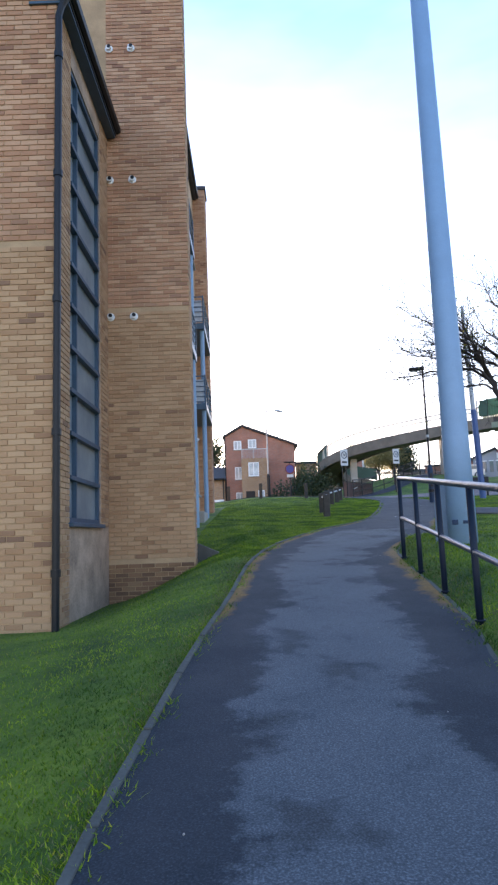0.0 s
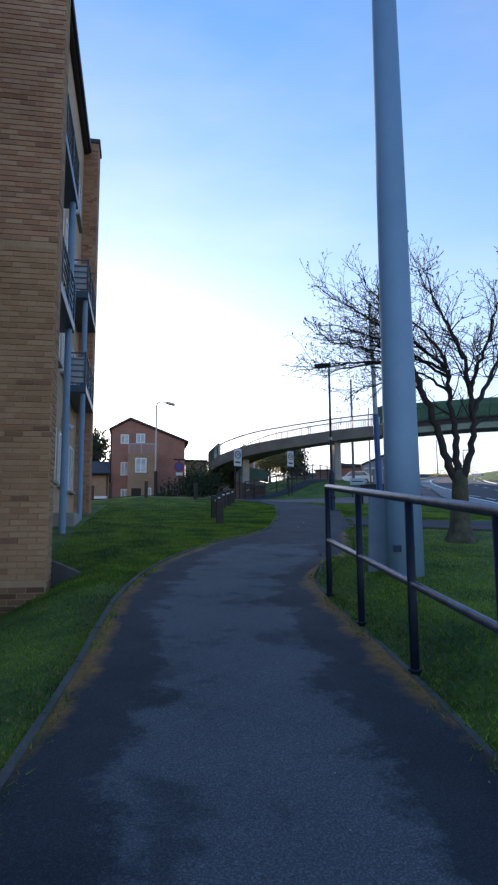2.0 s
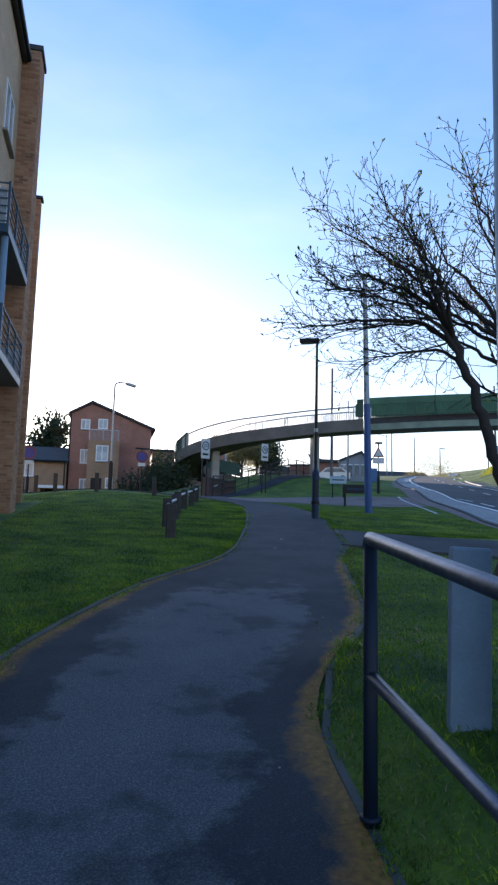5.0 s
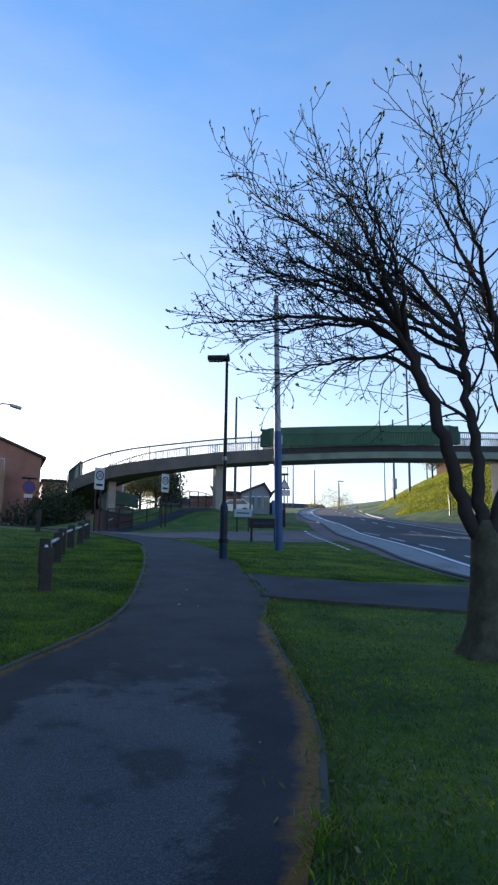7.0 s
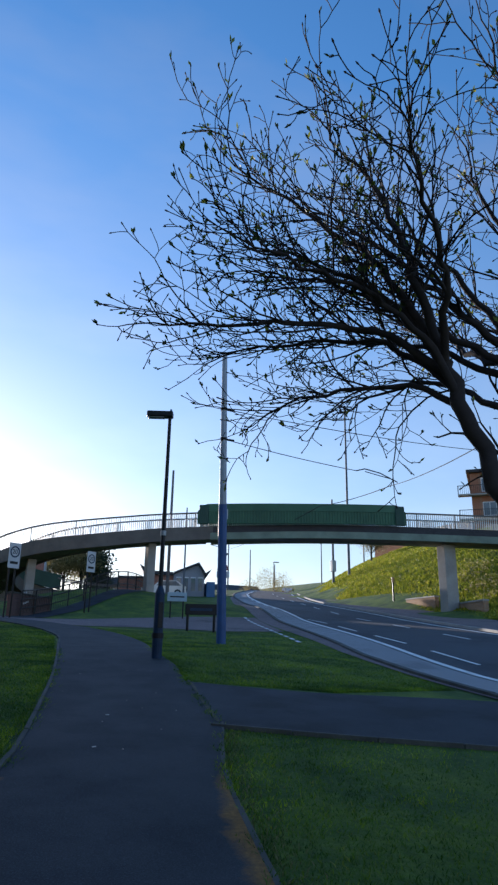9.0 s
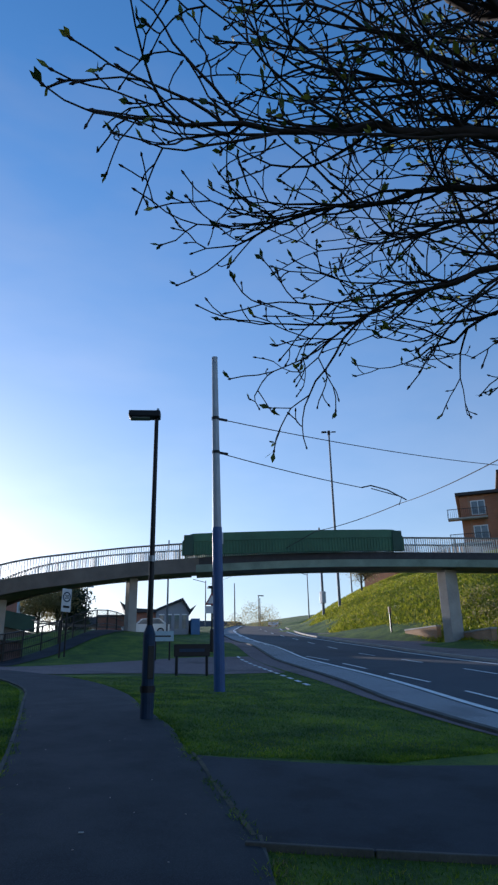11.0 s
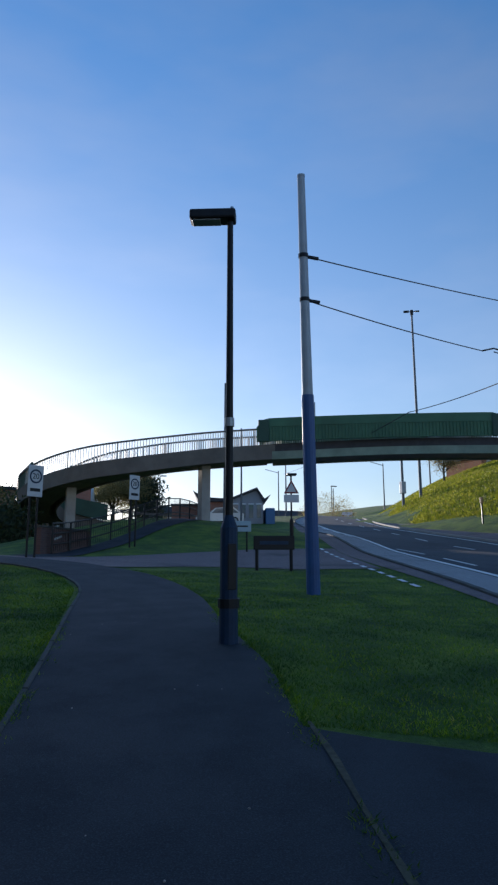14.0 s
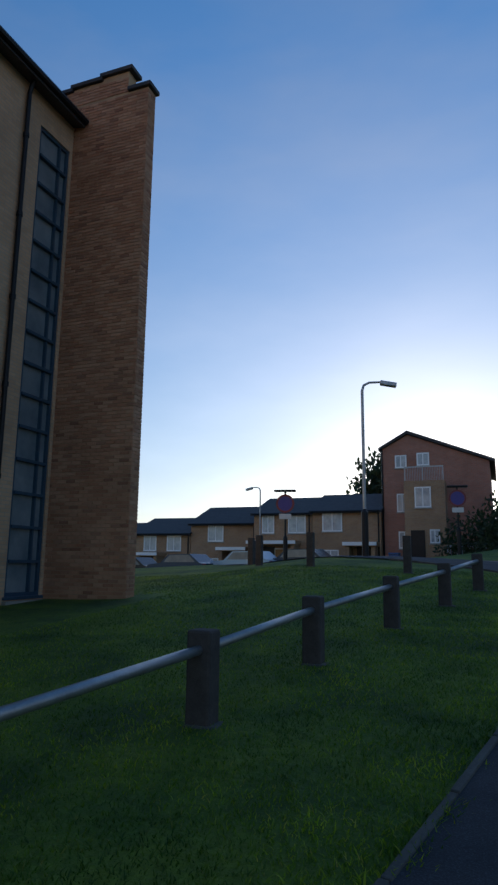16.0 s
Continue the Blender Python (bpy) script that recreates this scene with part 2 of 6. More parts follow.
def asphalt(name, base, patch, moss=None, scale=0.9, edge=0.0):
    """Worn asphalt: stone grain, damp patches, a masked darker tone and mossy blotches."""
    m, n, l, b = material(name, 0.8)
    pos = n.new("ShaderNodeNewGeometry").outputs["Position"]
    grain = noise_of(n, l, 110, 2, vec=pos)
    vor = n.new("ShaderNodeTexVoronoi")
    vor.inputs["Scale"].default_value = 130
    l.new(pos, vor.inputs["Vector"])
    blot = noise_of(n, l, scale, 6, 0.62, pos)
    c = ramp(n, l, blot, [(0.37, patch), (0.45, base), (0.85, tuple(1.12 * v for v in base))])
    c = mixed(n, l, 0.75, c, ramp(n, l, grain, [(0.3, (0.36, 0.36, 0.38)), (0.5, (0.92, 0.92, 0.94)), (0.7, (2.3, 2.3, 2.3))]), 'MULTIPLY')
    if moss:
        wide = n.new("ShaderNodeAttribute")
        wide.attribute_name = "wide"
        ma = n.new("ShaderNodeMath")
        ma.operation = 'MULTIPLY_ADD'
        l.new(noise_of(n, l, 1.9, 7, 0.66, pos), ma.inputs[0])
        ma.inputs[1].default_value = 1.5
        l.new(wide.outputs["Fac"], ma.inputs[2])
        mg2 = n.new("ShaderNodeMath")
        mg2.operation = 'MULTIPLY_ADD'
        l.new(noise_of(n, l, 38, 4, 0.75, pos), mg2.inputs[0])
        mg2.inputs[1].default_value = 0.32
        l.new(ma.outputs[0], mg2.inputs[2])
        mw = n.new("ShaderNodeMapRange")
        l.new(mg2.outputs[0], mw.inputs[0])
        mw.inputs[1].default_value, mw.inputs[2].default_value, mw.inputs[4].default_value = 1.15, 1.31, 0.92
        c = mixed(n, l, mw.outputs[0], c, ramp(n, l, grain, [(0.3, (0.0045, 0.007, 0.011)), (0.55, (0.0115, 0.0175, 0.0265)), (0.8, (0.036, 0.049, 0.066))]))
        att = n.new("ShaderNodeAttribute")
        att.attribute_name = "edge"
        mul = n.new("ShaderNodeMath")
        mul.operation = 'MULTIPLY_ADD'
        l.new(noise_of(n, l, 2.2, 6, 0.65, pos), mul.inputs[0])
        mul.inputs[1].default_value = 1.3
        l.new(att.outputs["Fac"], mul.inputs[2])
        mr = n.new("ShaderNodeMapRange")
        l.new(mul.outputs[0], mr.inputs[0])
        mr.inputs[1].default_value, mr.inputs[2].default_value = 1.13, 1.44
        c = mixed(n, l, mr.outputs[0], c, ramp(n, l, noise_of(n, l, 30, 4, vec=pos), [(0.3, moss[0]), (0.7, moss[1])]))
    l.new(c, b.inputs["Base Color"])
    rr = n.new("ShaderNodeMapRange")
    l.new(blot, rr.inputs[0])
    rr.inputs[1].default_value, rr.inputs[2].default_value, rr.inputs[3].default_value, rr.inputs[4].default_value = 0.4, 0.6, 0.92, 0.82
    l.new(rr.outputs[0], b.inputs["Roughness"])
    bumped(n, l, b, mixed(n, l, 0.6, vor.outputs["Distance"], grain), 0.35, 0.004)
    return m


M_PATH = asphalt("worn_path_asphalt", (0.064, 0.073, 0.083), (0.036, 0.041, 0.047), ((0.13, 0.058, 0.010), (0.27, 0.135, 0.025)), 1.5)
M_BRANCH = asphalt("side_path_asphalt", (0.013, 0.019, 0.028), (0.008, 0.012, 0.018))
M_ROAD = asphalt("road_asphalt", (0.042, 0.048, 0.058), (0.03, 0.034, 0.042), None, 0.3)
M_TRACK = asphalt("pale_track_concrete", (0.27, 0.265, 0.265), (0.20, 0.195, 0.195), None, 0.4)
M_PAVING = asphalt("mauve_paving", (0.17, 0.125, 0.12), (0.11, 0.085, 0.08), None, 0.5)

mg, ng, lg, bg = material("turf", 0.9)
pos = ng.new("ShaderNodeNewGeometry").outputs["Position"]
c = ramp(ng, lg, noise_of(ng, lg, 0.8, 6, 0.66, pos), [(0.36, (0.028, 0.072, 0.004)), (0.5, (0.072, 0.138, 0.006)), (0.64, (0.14, 0.205, 0.011))])
c = mixed(ng, lg, 0.6, c, ramp(ng, lg, noise_of(ng, lg, 14, 5, 0.7, pos), [(0.3, (0.4, 0.45, 0.3)), (0.7, (1.35, 1.3, 1.2))]), 'MULTIPLY')
lg.new(c, bg.inputs["Base Color"])
bumped(ng, lg, bg, noise_of(ng, lg, 22, 5, 0.7, pos), 0.9, 0.04)
M_TURF = mg


def leafy(name, cols, rough=0.6, trans=0.3, patchy=0.0):
    m, n, l, b = material(name, rough)
    geo = n.new("ShaderNodeNewGeometry")
    c = ramp(n, l, geo.outputs["Random Per Island"], cols)
    if patchy:
        c = mixed(n, l, patchy, c, ramp(n, l, noise_of(n, l, 1.1, 5, 0.65, geo.outputs["Position"]), [(0.37, (0.3, 0.42, 0.4)), (0.5, (0.95, 0.95, 0.95)), (0.62, (1.9, 1.6, 1.3))]), 'MULTIPLY')
    l.new(c, b.inputs["Base Color"])
    b.inputs["Transmission Weight"].default_value = 0.0
    b.inputs["Subsurface Weight"].default_value = 0.0
    tr = n.new("ShaderNodeBsdfTranslucent")
    l.new(b.inputs["Base Color"].links[0].from_socket, tr.inputs[0])
    mx = n.new("ShaderNodeMixShader")
    mx.inputs[0].default_value = trans
    l.new(b.outputs[0], mx.inputs[1]), l.new(tr.outputs[0], mx.inputs[2])
    l.new(mx.outputs[0], n["Material Output"].inputs[0])
    return m


M_BLADE = leafy("grass_blade", [(0.0, (0.045, 0.115, 0.005)), (0.5, (0.115, 0.22, 0.007)), (0.92, (0.215, 0.315, 0.012)), (1.0, (0.32, 0.31, 0.06))], 0.6, 0.45, 0.95)
# Blade colour raised and yellowed to stand in for sun on the bank.
M_SUNTINTGRASS = leafy("sun_tinted_long_grass", [(0.0, (0.20, 0.24, 0.015)), (0.5, (0.32, 0.35, 0.022)), (0.9, (0.43, 0.41, 0.035)), (1.0, (0.46, 0.38, 0.10))], 0.6, 0.45, 0.45)
M_STRAW = leafy("dry_grass_blade", [(0.0, (0.06, 0.10, 0.02)), (0.5, (0.13, 0.15, 0.04)), (1.0, (0.26, 0.22, 0.10))])
M_BUD = leafy("spring_leaf", [(0.0, (0.03, 0.06, 0.015)), (0.55, (0.06, 0.10, 0.02)), (0.85, (0.22, 0.26, 0.03)), (1.0, (0.42, 0.38, 0.05))])
M_FARLEAF = leafy("far_spring_foliage", [(0.0, (0.20, 0.17, 0.07)), (0.6, (0.36, 0.30, 0.12)), (1.0, (0.5, 0.42, 0.18))], 0.6, 0.55)
M_EVERGREEN = leafy("evergreen_foliage", [(0.0, (0.015, 0.03, 0.012)), (0.6, (0.03, 0.05, 0.02)), (1.0, (0.05, 0.075, 0.03))])
M_HEDGE = leafy("hedge_foliage", [(0.0, (0.02, 0.035, 0.012)), (0.6, (0.045, 0.06, 0.02)), (1.0, (0.07, 0.085, 0.03))])
M_BARK = plain("mossy_bark", (0.075, 0.072, 0.046), 0.95, 0.0, 0.6, 5.0, 1.0, 22)
M_TWIG = plain("twig_bark", (0.035, 0.027, 0.025), 0.9, 0.0, 0.3, 9.0, 0.2)

for mt in (M_NAVY, M_BLACK):
    mt.node_tree.nodes["Principled BSDF"].inputs["Specular IOR Level"].default_value = 0.25

# ---- building tools ----
def mesh_of(name, verts, faces, mat, smooth=False):
    me = bpy.data.meshes.new(name)
    me.from_pydata([tuple(v) for v in verts], [], [tuple(f) for f in faces])
    for mt in (mat if isinstance(mat, (list, tuple)) else [mat]):
        me.materials.append(mt)
    if smooth:
        me.polygons.foreach_set("use_smooth", [True] * len(me.polygons))
    me.update()
    return me


class Shape:
    """Gathers solids into one mesh."""
    def __init__(self):
        self.v, self.f = [], []

    def add(self, verts, faces):
        k = len(self.v)
        self.v += [tuple(p) for p in verts]
        self.f += [tuple(i + k for i in f) for f in faces]
        return self

    def box(self, a, b, m=None):
        (x0, y0, z0), (x1, y1, z1) = a, b
        vs = [Vector(p) for p in ((x0, y0, z0), (x1, y0, z0), (x1, y1, z0), (x0, y1, z0), (x0, y0, z1), (x1, y0, z1), (x1, y1, z1), (x0, y1, z1))]
        if m:
            vs = [m @ p for p in vs]
        return self.add(vs, [(3, 2, 1, 0), (4, 5, 6, 7), (0, 1, 5, 4), (1, 2, 6, 5), (2, 3, 7, 6), (3, 0, 4, 7)])

    def rounded(self, a, b, r, m=None):
        """A box with all its upright and level edges taken off."""
        bm = bmesh.new()
        bmesh.ops.create_cube(bm, size=1)
        for p in bm.verts:
            p.co = Vector([(a[k] + b[k]) / 2 + p.co[k] * (b[k] - a[k]) for k in range(3)])
        bmesh.ops.bevel(bm, geom=list(bm.edges), offset=r, segments=2, affect='EDGES', profile=0.5)
        bm.verts.index_update()
        vs = [(m @ p.co) if m else p.co.copy() for p in bm.verts]
        self.add(vs, [[q.index for q in fc.verts] for fc in bm.faces])
        bm.free()
        return self

    def tube(self, pts, r, n=8, cap=True):
        """A round bar along points; r is one radius or one for each point."""
        pts = [Vector(p) for p in pts]
        rs = r if isinstance(r, (list, tuple)) else [r] * len(pts)
        k, up = len(self.v), None
        for i, p in enumerate(pts):
            d = (pts[min(i + 1, len(pts) - 1)] - pts[max(i - 1, 0)]).normalized()
            if up is None:
                up = d.orthogonal().normalized()
            up = (up - d * up.dot(d)).normalized()
            side = d.cross(up)
            for j in range(n):
                a = 2 * math.pi * j / n
                self.v.append(tuple(p + (up * math.cos(a) + side * math.sin(a)) * rs[i]))
        for i in range(len(pts) - 1):
            for j in range(n):
                a, b = k + i * n + j, k + i * n + (j + 1) % n
                self.f.append((a, b, b + n, a + n))
        if cap:
            self.f.append(tuple(k + j for j in reversed(range(n))))
            self.f.append(tuple(k + (len(pts) - 1) * n + j for j in range(n)))
        return self

    def moved(self, m):
        self.v = [tuple(m @ Vector(p)) for p in self.v]
        return self

    def prism(self, outline, d0, d1, axis):
        """An outline pushed from d0 to d1 along an axis (0, 1 or 2)."""
        n = len(outline)
        def put(p, d):
            q = list(p)
            q.insert(axis, d)
            return tuple(q)
        vs = [put(p, d0) for p in outline] + [put(p, d1) for p in outline]
        return self.add(vs, [tuple(range(n)), tuple(reversed(range(n, 2 * n)))] + [(i, n + i, n + (i + 1) % n, (i + 1) % n) for i in range(n)])

    def mesh(self, name, mat, smooth=False):
        me = mesh_of(name, self.v, self.f, mat)
        bm = bmesh.new()
        bm.from_mesh(me)
        if len(bm.faces) < 6000:
            bmesh.ops.recalc_face_normals(bm, faces=bm.faces)
        bm.to_mesh(me)
        bm.free()
        if smooth:
            me.polygons.foreach_set("use_smooth", [True] * len(me.polygons))
        return me


def part(name, shape, mat, parent, label="", smooth=False):
    ob = new(name, shape.mesh(name, mat, smooth))
    ob.parent = parent
    return tagged(ob, label)


def thing(name, label, category, at=(0, 0, 0), group="", kind=""):
    ob = new(name)
    ob.location = at
    return tagged(ob, label, category, group, kind)


def solid(name, shape, mat, label, category, group="", kind="", smooth=False):
    return tagged(new(name, shape.mesh(name, mat, smooth)), label, category, group, kind)


def smoothstep(a, b, x):
    t = min(1.0, max(0.0, (x - a) / (b - a)))
    return t * t * (3 - 2 * t)


def along(pts, step):
    """Points at even steps on a smooth line through pts (2D or 3D)."""
    P = [Vector(p) for p in pts]
    P = [2 * P[0] - P[1]] + P + [2 * P[-1] - P[-2]]
    out = []
    for i in range(1, len(P) - 2):
        a, b, c, d = P[i - 1:i + 3]
        n = max(2, int((c - b).length / 0.15))
        for j in range(n):
            t = j / n
            out.append(0.5 * (2 * b + (c - a) * t + (2 * a - 5 * b + 4 * c - d) * t * t + (3 * b - a - 3 * c + d) * t ** 3))
    out.append(P[-2])
    s, res, acc = 0.0, [out[0]], 0.0
    for a, b in zip(out, out[1:]):
        l = (b - a).length
        while acc + l >= step:
            a = a + (b - a) * ((step - acc) / l)
            l, acc = (b - a).length, 0.0
            res.append(a)
        acc += l
    if acc > step * 0.3:
        res.append(out[-1])
    return res


# ---- lie of the land ----
NEAR_KERB = [(9.0, -14), (9.6, 5), (10.5, 15), (11.2, 20.3), (12.3, 24), (14.9, 30.2), (18.6, 40), (23.6, 52.6), (31.0, 70.5), (36.6, 81), (47, 96), (80, 135)]
FAR_KERB = [(18.6, -14), (19.2, 5), (20.2, 17), (22.0, 27), (24.2, 33.5), (27.0, 40), (28.4, 44), (30.2, 50), (32.6, 57), (35.9, 64.5), (41.8, 76.0), (52, 91), (90, 134)]
BANK_FOOT = [(25.0, -14), (25.0, 20), (29.6, 36), (32.4, 43), (34.0, 49), (34.9, 54), (36.3, 60), (39.4, 68.6), (45.2, 79), (55, 92.5), (93, 135)]


def across(line, y):
    for (x0, y0), (x1, y1) in zip(line, line[1:]):
        if y <= y1 or y1 == line[-1][1]:
            return x0 + (x1 - x0) * (y - y0) / (y1 - y0)


def verge(x, y):
    """The grass behind the handrail stands a little above the path."""
    return 0.24 * smoothstep(-0.1, 0.7, x - 1.3 - 0.085 * y) * smoothstep(1, 4, y) * (1 - smoothstep(10.3, 12.5, y)) * (1 - smoothstep(4.5, 7.5, x))


def gz(x, y):
    """Height of the ground."""
    v = min(y, 40.0)
    z = 0.12 + 0.108 * v - 0.0006 * v * v
    far = 0.09 * (min(max(y, 40), 95) - 40) + 0.03 * (min(max(y, 95), 200) - 95)
    left = 0.03 * min(max(y - 40, 0), 8)
    w = smoothstep(2.0, 13.0, x)
    z += left + (far - left) * w
    z += 0.045 * min(max(0.0, x - 13), 30)
    z += 1.15 * math.exp(-((x - 13.5) ** 2 + (y - 50) ** 2) / 45)
    z += 0.3 * math.exp(-((x - 8.5) ** 2 + (y - 49.5) ** 2) / 26)
    z += 0.35 * math.exp(-((x - 0.5) ** 2 + (y - 36.5) ** 2) / 30)
    z -= min(0.85, max(0.3, 0.5 + 0.1 * (y - 8))) * smoothstep(0.0, 2.5, -0.1 - x) * (1 - smoothstep(11.6, 15.5, y))
    z += verge(x, y)
    z += 0.11 * math.exp(-((x - 8.0) ** 2 + (y - 25.0) ** 2) / 9)
    if y > -20:
        s = min(1.0, max(0.0, (x - across(BANK_FOOT, min(y, 134))) / 24))
        z += 8.6 * (1 - (1 - s) ** 1.6) * smoothstep(28, 50, y)
    if x < -6:
        z -= 0.05 * min(-6 - x, 20) * smoothstep(20, 40, y)
    z -= 0.2 * (1 - smoothstep(-3.0, 0.5, x)) * smoothstep(24, 33, y)
    z -= 0.65 * (1 - smoothstep(-2.0, 3.0, x)) * smoothstep(43, 53, y)
    return z


def grid_axis(fine0, fine1, step, lo, hi):
    a = list(np.arange(fine0, fine1 + 1e-6, step))
    s, v = step, fine1
    while v < hi:
        s *= 1.18
        v += s
        a.append(v)
    s, v = step, fine0
    while v > lo:
        s *= 1.18
        v -= s
        a.insert(0, v)
    return a


gx, gy = grid_axis(-4, 14, 0.22, -900, 1200), grid_axis(-3, 48, 0.3, -300, 1500)
verts = [(x, y, gz(x, y)) for y in gy for x in gx]
W = len(gx)
faces = [(j * W + i, j * W + i + 1, (j + 1) * W + i + 1, (j + 1) * W + i) for j in range(len(gy) - 1) for i in range(W - 1)]
ground = tagged(new("ground", mesh_of("ground", verts, faces, M_TURF, True)), "rough mown grass rising gently beside the path", "grass", kind="structure")


def strip(name, left, right, mat, lift, label, category, n=6, step=0.5, edges=True):
    """A paved strip between two lines, laid on the ground."""
    L, R = along(left, step), along(right, step)
    m = max(len(L), len(R))
    def pick(A, t):
        k = t * (len(A) - 1)
        i = min(int(k), len(A) - 2)
        return A[i].lerp(A[i + 1], k - i)
    vs, edge, wide = [], [], []
    for i in range(m):
        a, b = pick(L, i / (m - 1)), pick(R, i / (m - 1))
        for j in range(n + 1):
            p = a.lerp(b, j / n)
            vs.append((p.x, p.y, gz(p.x, p.y) + lift))
            d = min(j, n - j) / n * (b - a).length
            edge.append(max(0.0, 1 - d / 0.38) * smoothstep(4, 7, p.y) * (1 - smoothstep(15, 19, p.y)))
            # darker tone along both margins, and over the full width past y 12.3
            wide.append(max(0.0, 1 - d / 0.85) + 0.7 * smoothstep(12.3, 16, p.y))
    fs = [(i * (n + 1) + j, i * (n + 1) + j + 1, (i + 1) * (n + 1) + j + 1, (i + 1) * (n + 1) + j) for i in range(m - 1) for j in range(n)]
    me = mesh_of(name, vs, fs, mat, True)
    me.attributes.new("edge", 'FLOAT', 'POINT').data.foreach_set("value", edge)
    me.attributes.new("wide", 'FLOAT', 'POINT').data.foreach_set("value", wide)
    bm = bmesh.new()
    bm.from_mesh(me)
    bmesh.ops.recalc_face_normals(bm, faces=bm.faces)
    if sum(f.normal.z for f in bm.faces) < 0:
        bmesh.ops.reverse_faces(bm, faces=bm.faces)
    bm.to_mesh(me)
    bm.free()
    return tagged(new(name, me), label, category, kind="structure")


LEFT = [(-0.80, -7), (-0.74, 0), (-0.68, 2.4), (-0.60, 3.5), (-0.48, 5), (-0.25, 7.1), (-0.03, 9.6), (0.44, 11.8), (1.55, 14.5), (2.25, 15.5), (3.07, 17.2), (3.80, 19.8), (4.56, 22.9), (5.38, 26.8), (6.0, 30.2), (5.75, 33.0), (4.6, 34.9), (2.0, 36.6), (-4.0, 38.5)]
RIGHT = [(1.25, -7), (1.35, 0), (1.45, 2.6), (1.57, 4.4), (1.74, 5.3), (1.93, 7.2), (2.06, 8.9), (2.28, 10.4), (2.95, 11.6), (3.45, 12.6), (3.85, 13.7), (4.7, 16.5), (5.5, 18.3), (6.3, 21.4), (6.75, 23.0), (7.1, 25.2), (7.85, 28.5), (8.1, 31.6), (7.6, 34.4), (5.5, 37.5), (-3.0, 41.5)]
path = strip("path", LEFT, RIGHT, M_PATH, 0.03, "worn dark asphalt footpath with damp patches and mossy edges", "path", n=12, step=0.3)
BR_NEAR = [(5.4, 18.32), (6.6, 17.5), (7.8, 16.8), (9.4, 15.8), (10.6, 15.0)]
BR_FAR = [(6.2, 21.5), (6.75, 20.95), (8.0, 20.1), (9.8, 19.4), (11.0, 18.8)]
strip("pavement_1", BR_NEAR, BR_FAR, M_BRANCH, 0.026, "dark asphalt side path leading to the road", "path", n=8, step=0.4)
strip("path_joint", [(5.52, 18.45), (5.75, 19.3), (5.98, 20.1), (6.2, 20.85), (6.36, 21.45)], [(5.56, 18.44), (5.8, 19.28), (6.01, 20.1), (6.25, 20.83), (6.39, 21.44)], M_BARK, 0.034, "dark crack along the joint of the two paths", "crack", n=1, step=0.2)
strip("pavement_2", [(4.6, 36.3), (7.2, 35.1), (10.5, 35.6), (13.6, 34.3), (15.2, 33.5)], [(4.0, 38.6), (7.5, 39.5), (10.0, 40.4), (14.0, 41.3), (18.0, 41.2)], M_PAVING, 0.02, "mauve-grey paved junction across the grass", "pavement", n=8)
strip("pavement_3", [(10.35, 14.2), (11.0, 20.2), (12.0, 24.0), (14.3, 30.2), (17.6, 40), (22.6, 52.8), (30.2, 69.8)], [(10.6, 14.2), (11.25, 20.2), (12.35, 24.0), (14.95, 30.2), (18.6, 40), (23.6, 52.6), (31.2, 69.5)], M_PAVING, 0.02, "narrow paved margin behind the road kerb", "pavement", n=3)
road = strip("road", NEAR_KERB, FAR_KERB, M_ROAD, 0.012, "dark asphalt main road climbing away in a curve", "road", n=24, step=1.0)


def offset(line, d):
    out = []
    for i, p in enumerate(line):
        a, b = Vector(line[max(0, i - 1)]), Vector(line[min(len(line) - 1, i + 1)])
        t = (b - a).normalized()
        out.append((p[0] + t.y * d, p[1] - t.x * d))
    return out


NK = NEAR_KERB[2:]
FOOTWAY = list(range(17, 92, 3))
strip("pavement_5", [(across(FAR_KERB, y) + 0.1, y) for y in FOOTWAY], [(across(BANK_FOOT, y) + 0.1, y) for y in FOOTWAY], M_PAVING, 0.05, "brown footway between the far kerb and the bank", "pavement", n=4, step=1.0)
strip("track_bed", offset(NK, 0.12), offset(NK, 1.3), M_TRACK, 0.022, "pale concrete track bed along the road edge", "track", n=6, step=1.0)
strip("road_line_1", offset(NK, 1.36), offset(NK, 1.54), M_LICHEN, 0.028, "white painted line along the road", "road marking", n=1, step=1.0)
strip("road_line_2", offset(FAR_KERB[3:], -0.75), offset(FAR_KERB[3:], -0.6), M_LICHEN, 0.028, "white edge line along the far kerb", "road marking", n=1, step=1.0)


def dashes(line, first, last, length, pitch, width, label, group):
    """Painted dashes, each a piece of its own, along a line from one y to another."""
    pts, k = along(line, pitch), 0
    for a, b in zip(pts, pts[1:]):
        if not first <= a.y <= last:
            continue
        t = (b - a).normalized()
        q = Vector((t.y, -t.x)) * width / 2
        sh = Shape()
        sh.add([(v.x, v.y, gz(v.x, v.y) + 0.03) for v in (a - q, a + t * length - q, a + t * length + q, a + q)], [(0, 3, 2, 1)])
        tagged(new("road_dash", sh.mesh("road_dash", M_LICHEN)), label, "road marking", group, "structure")


dashes([(14.4, 23), (16.2, 27.5), (18.57, 34.2), (20.4, 39.0), (22.1, 45.6), (25.6, 54), (30, 65), (36, 77)], 22, 77, 3.0, 5.2, 0.11, "white painted lane dash on the road", "lane dashes")
dashes([(17.6, 23), (20.5, 31), (23.3, 38.5), (25.8, 46.0), (27.3, 49.5), (30.2, 56.6), (34, 66), (39, 77)], 22, 77, 2.2, 5.6, 0.11, "white painted lane dash on the road", "lane dashes")
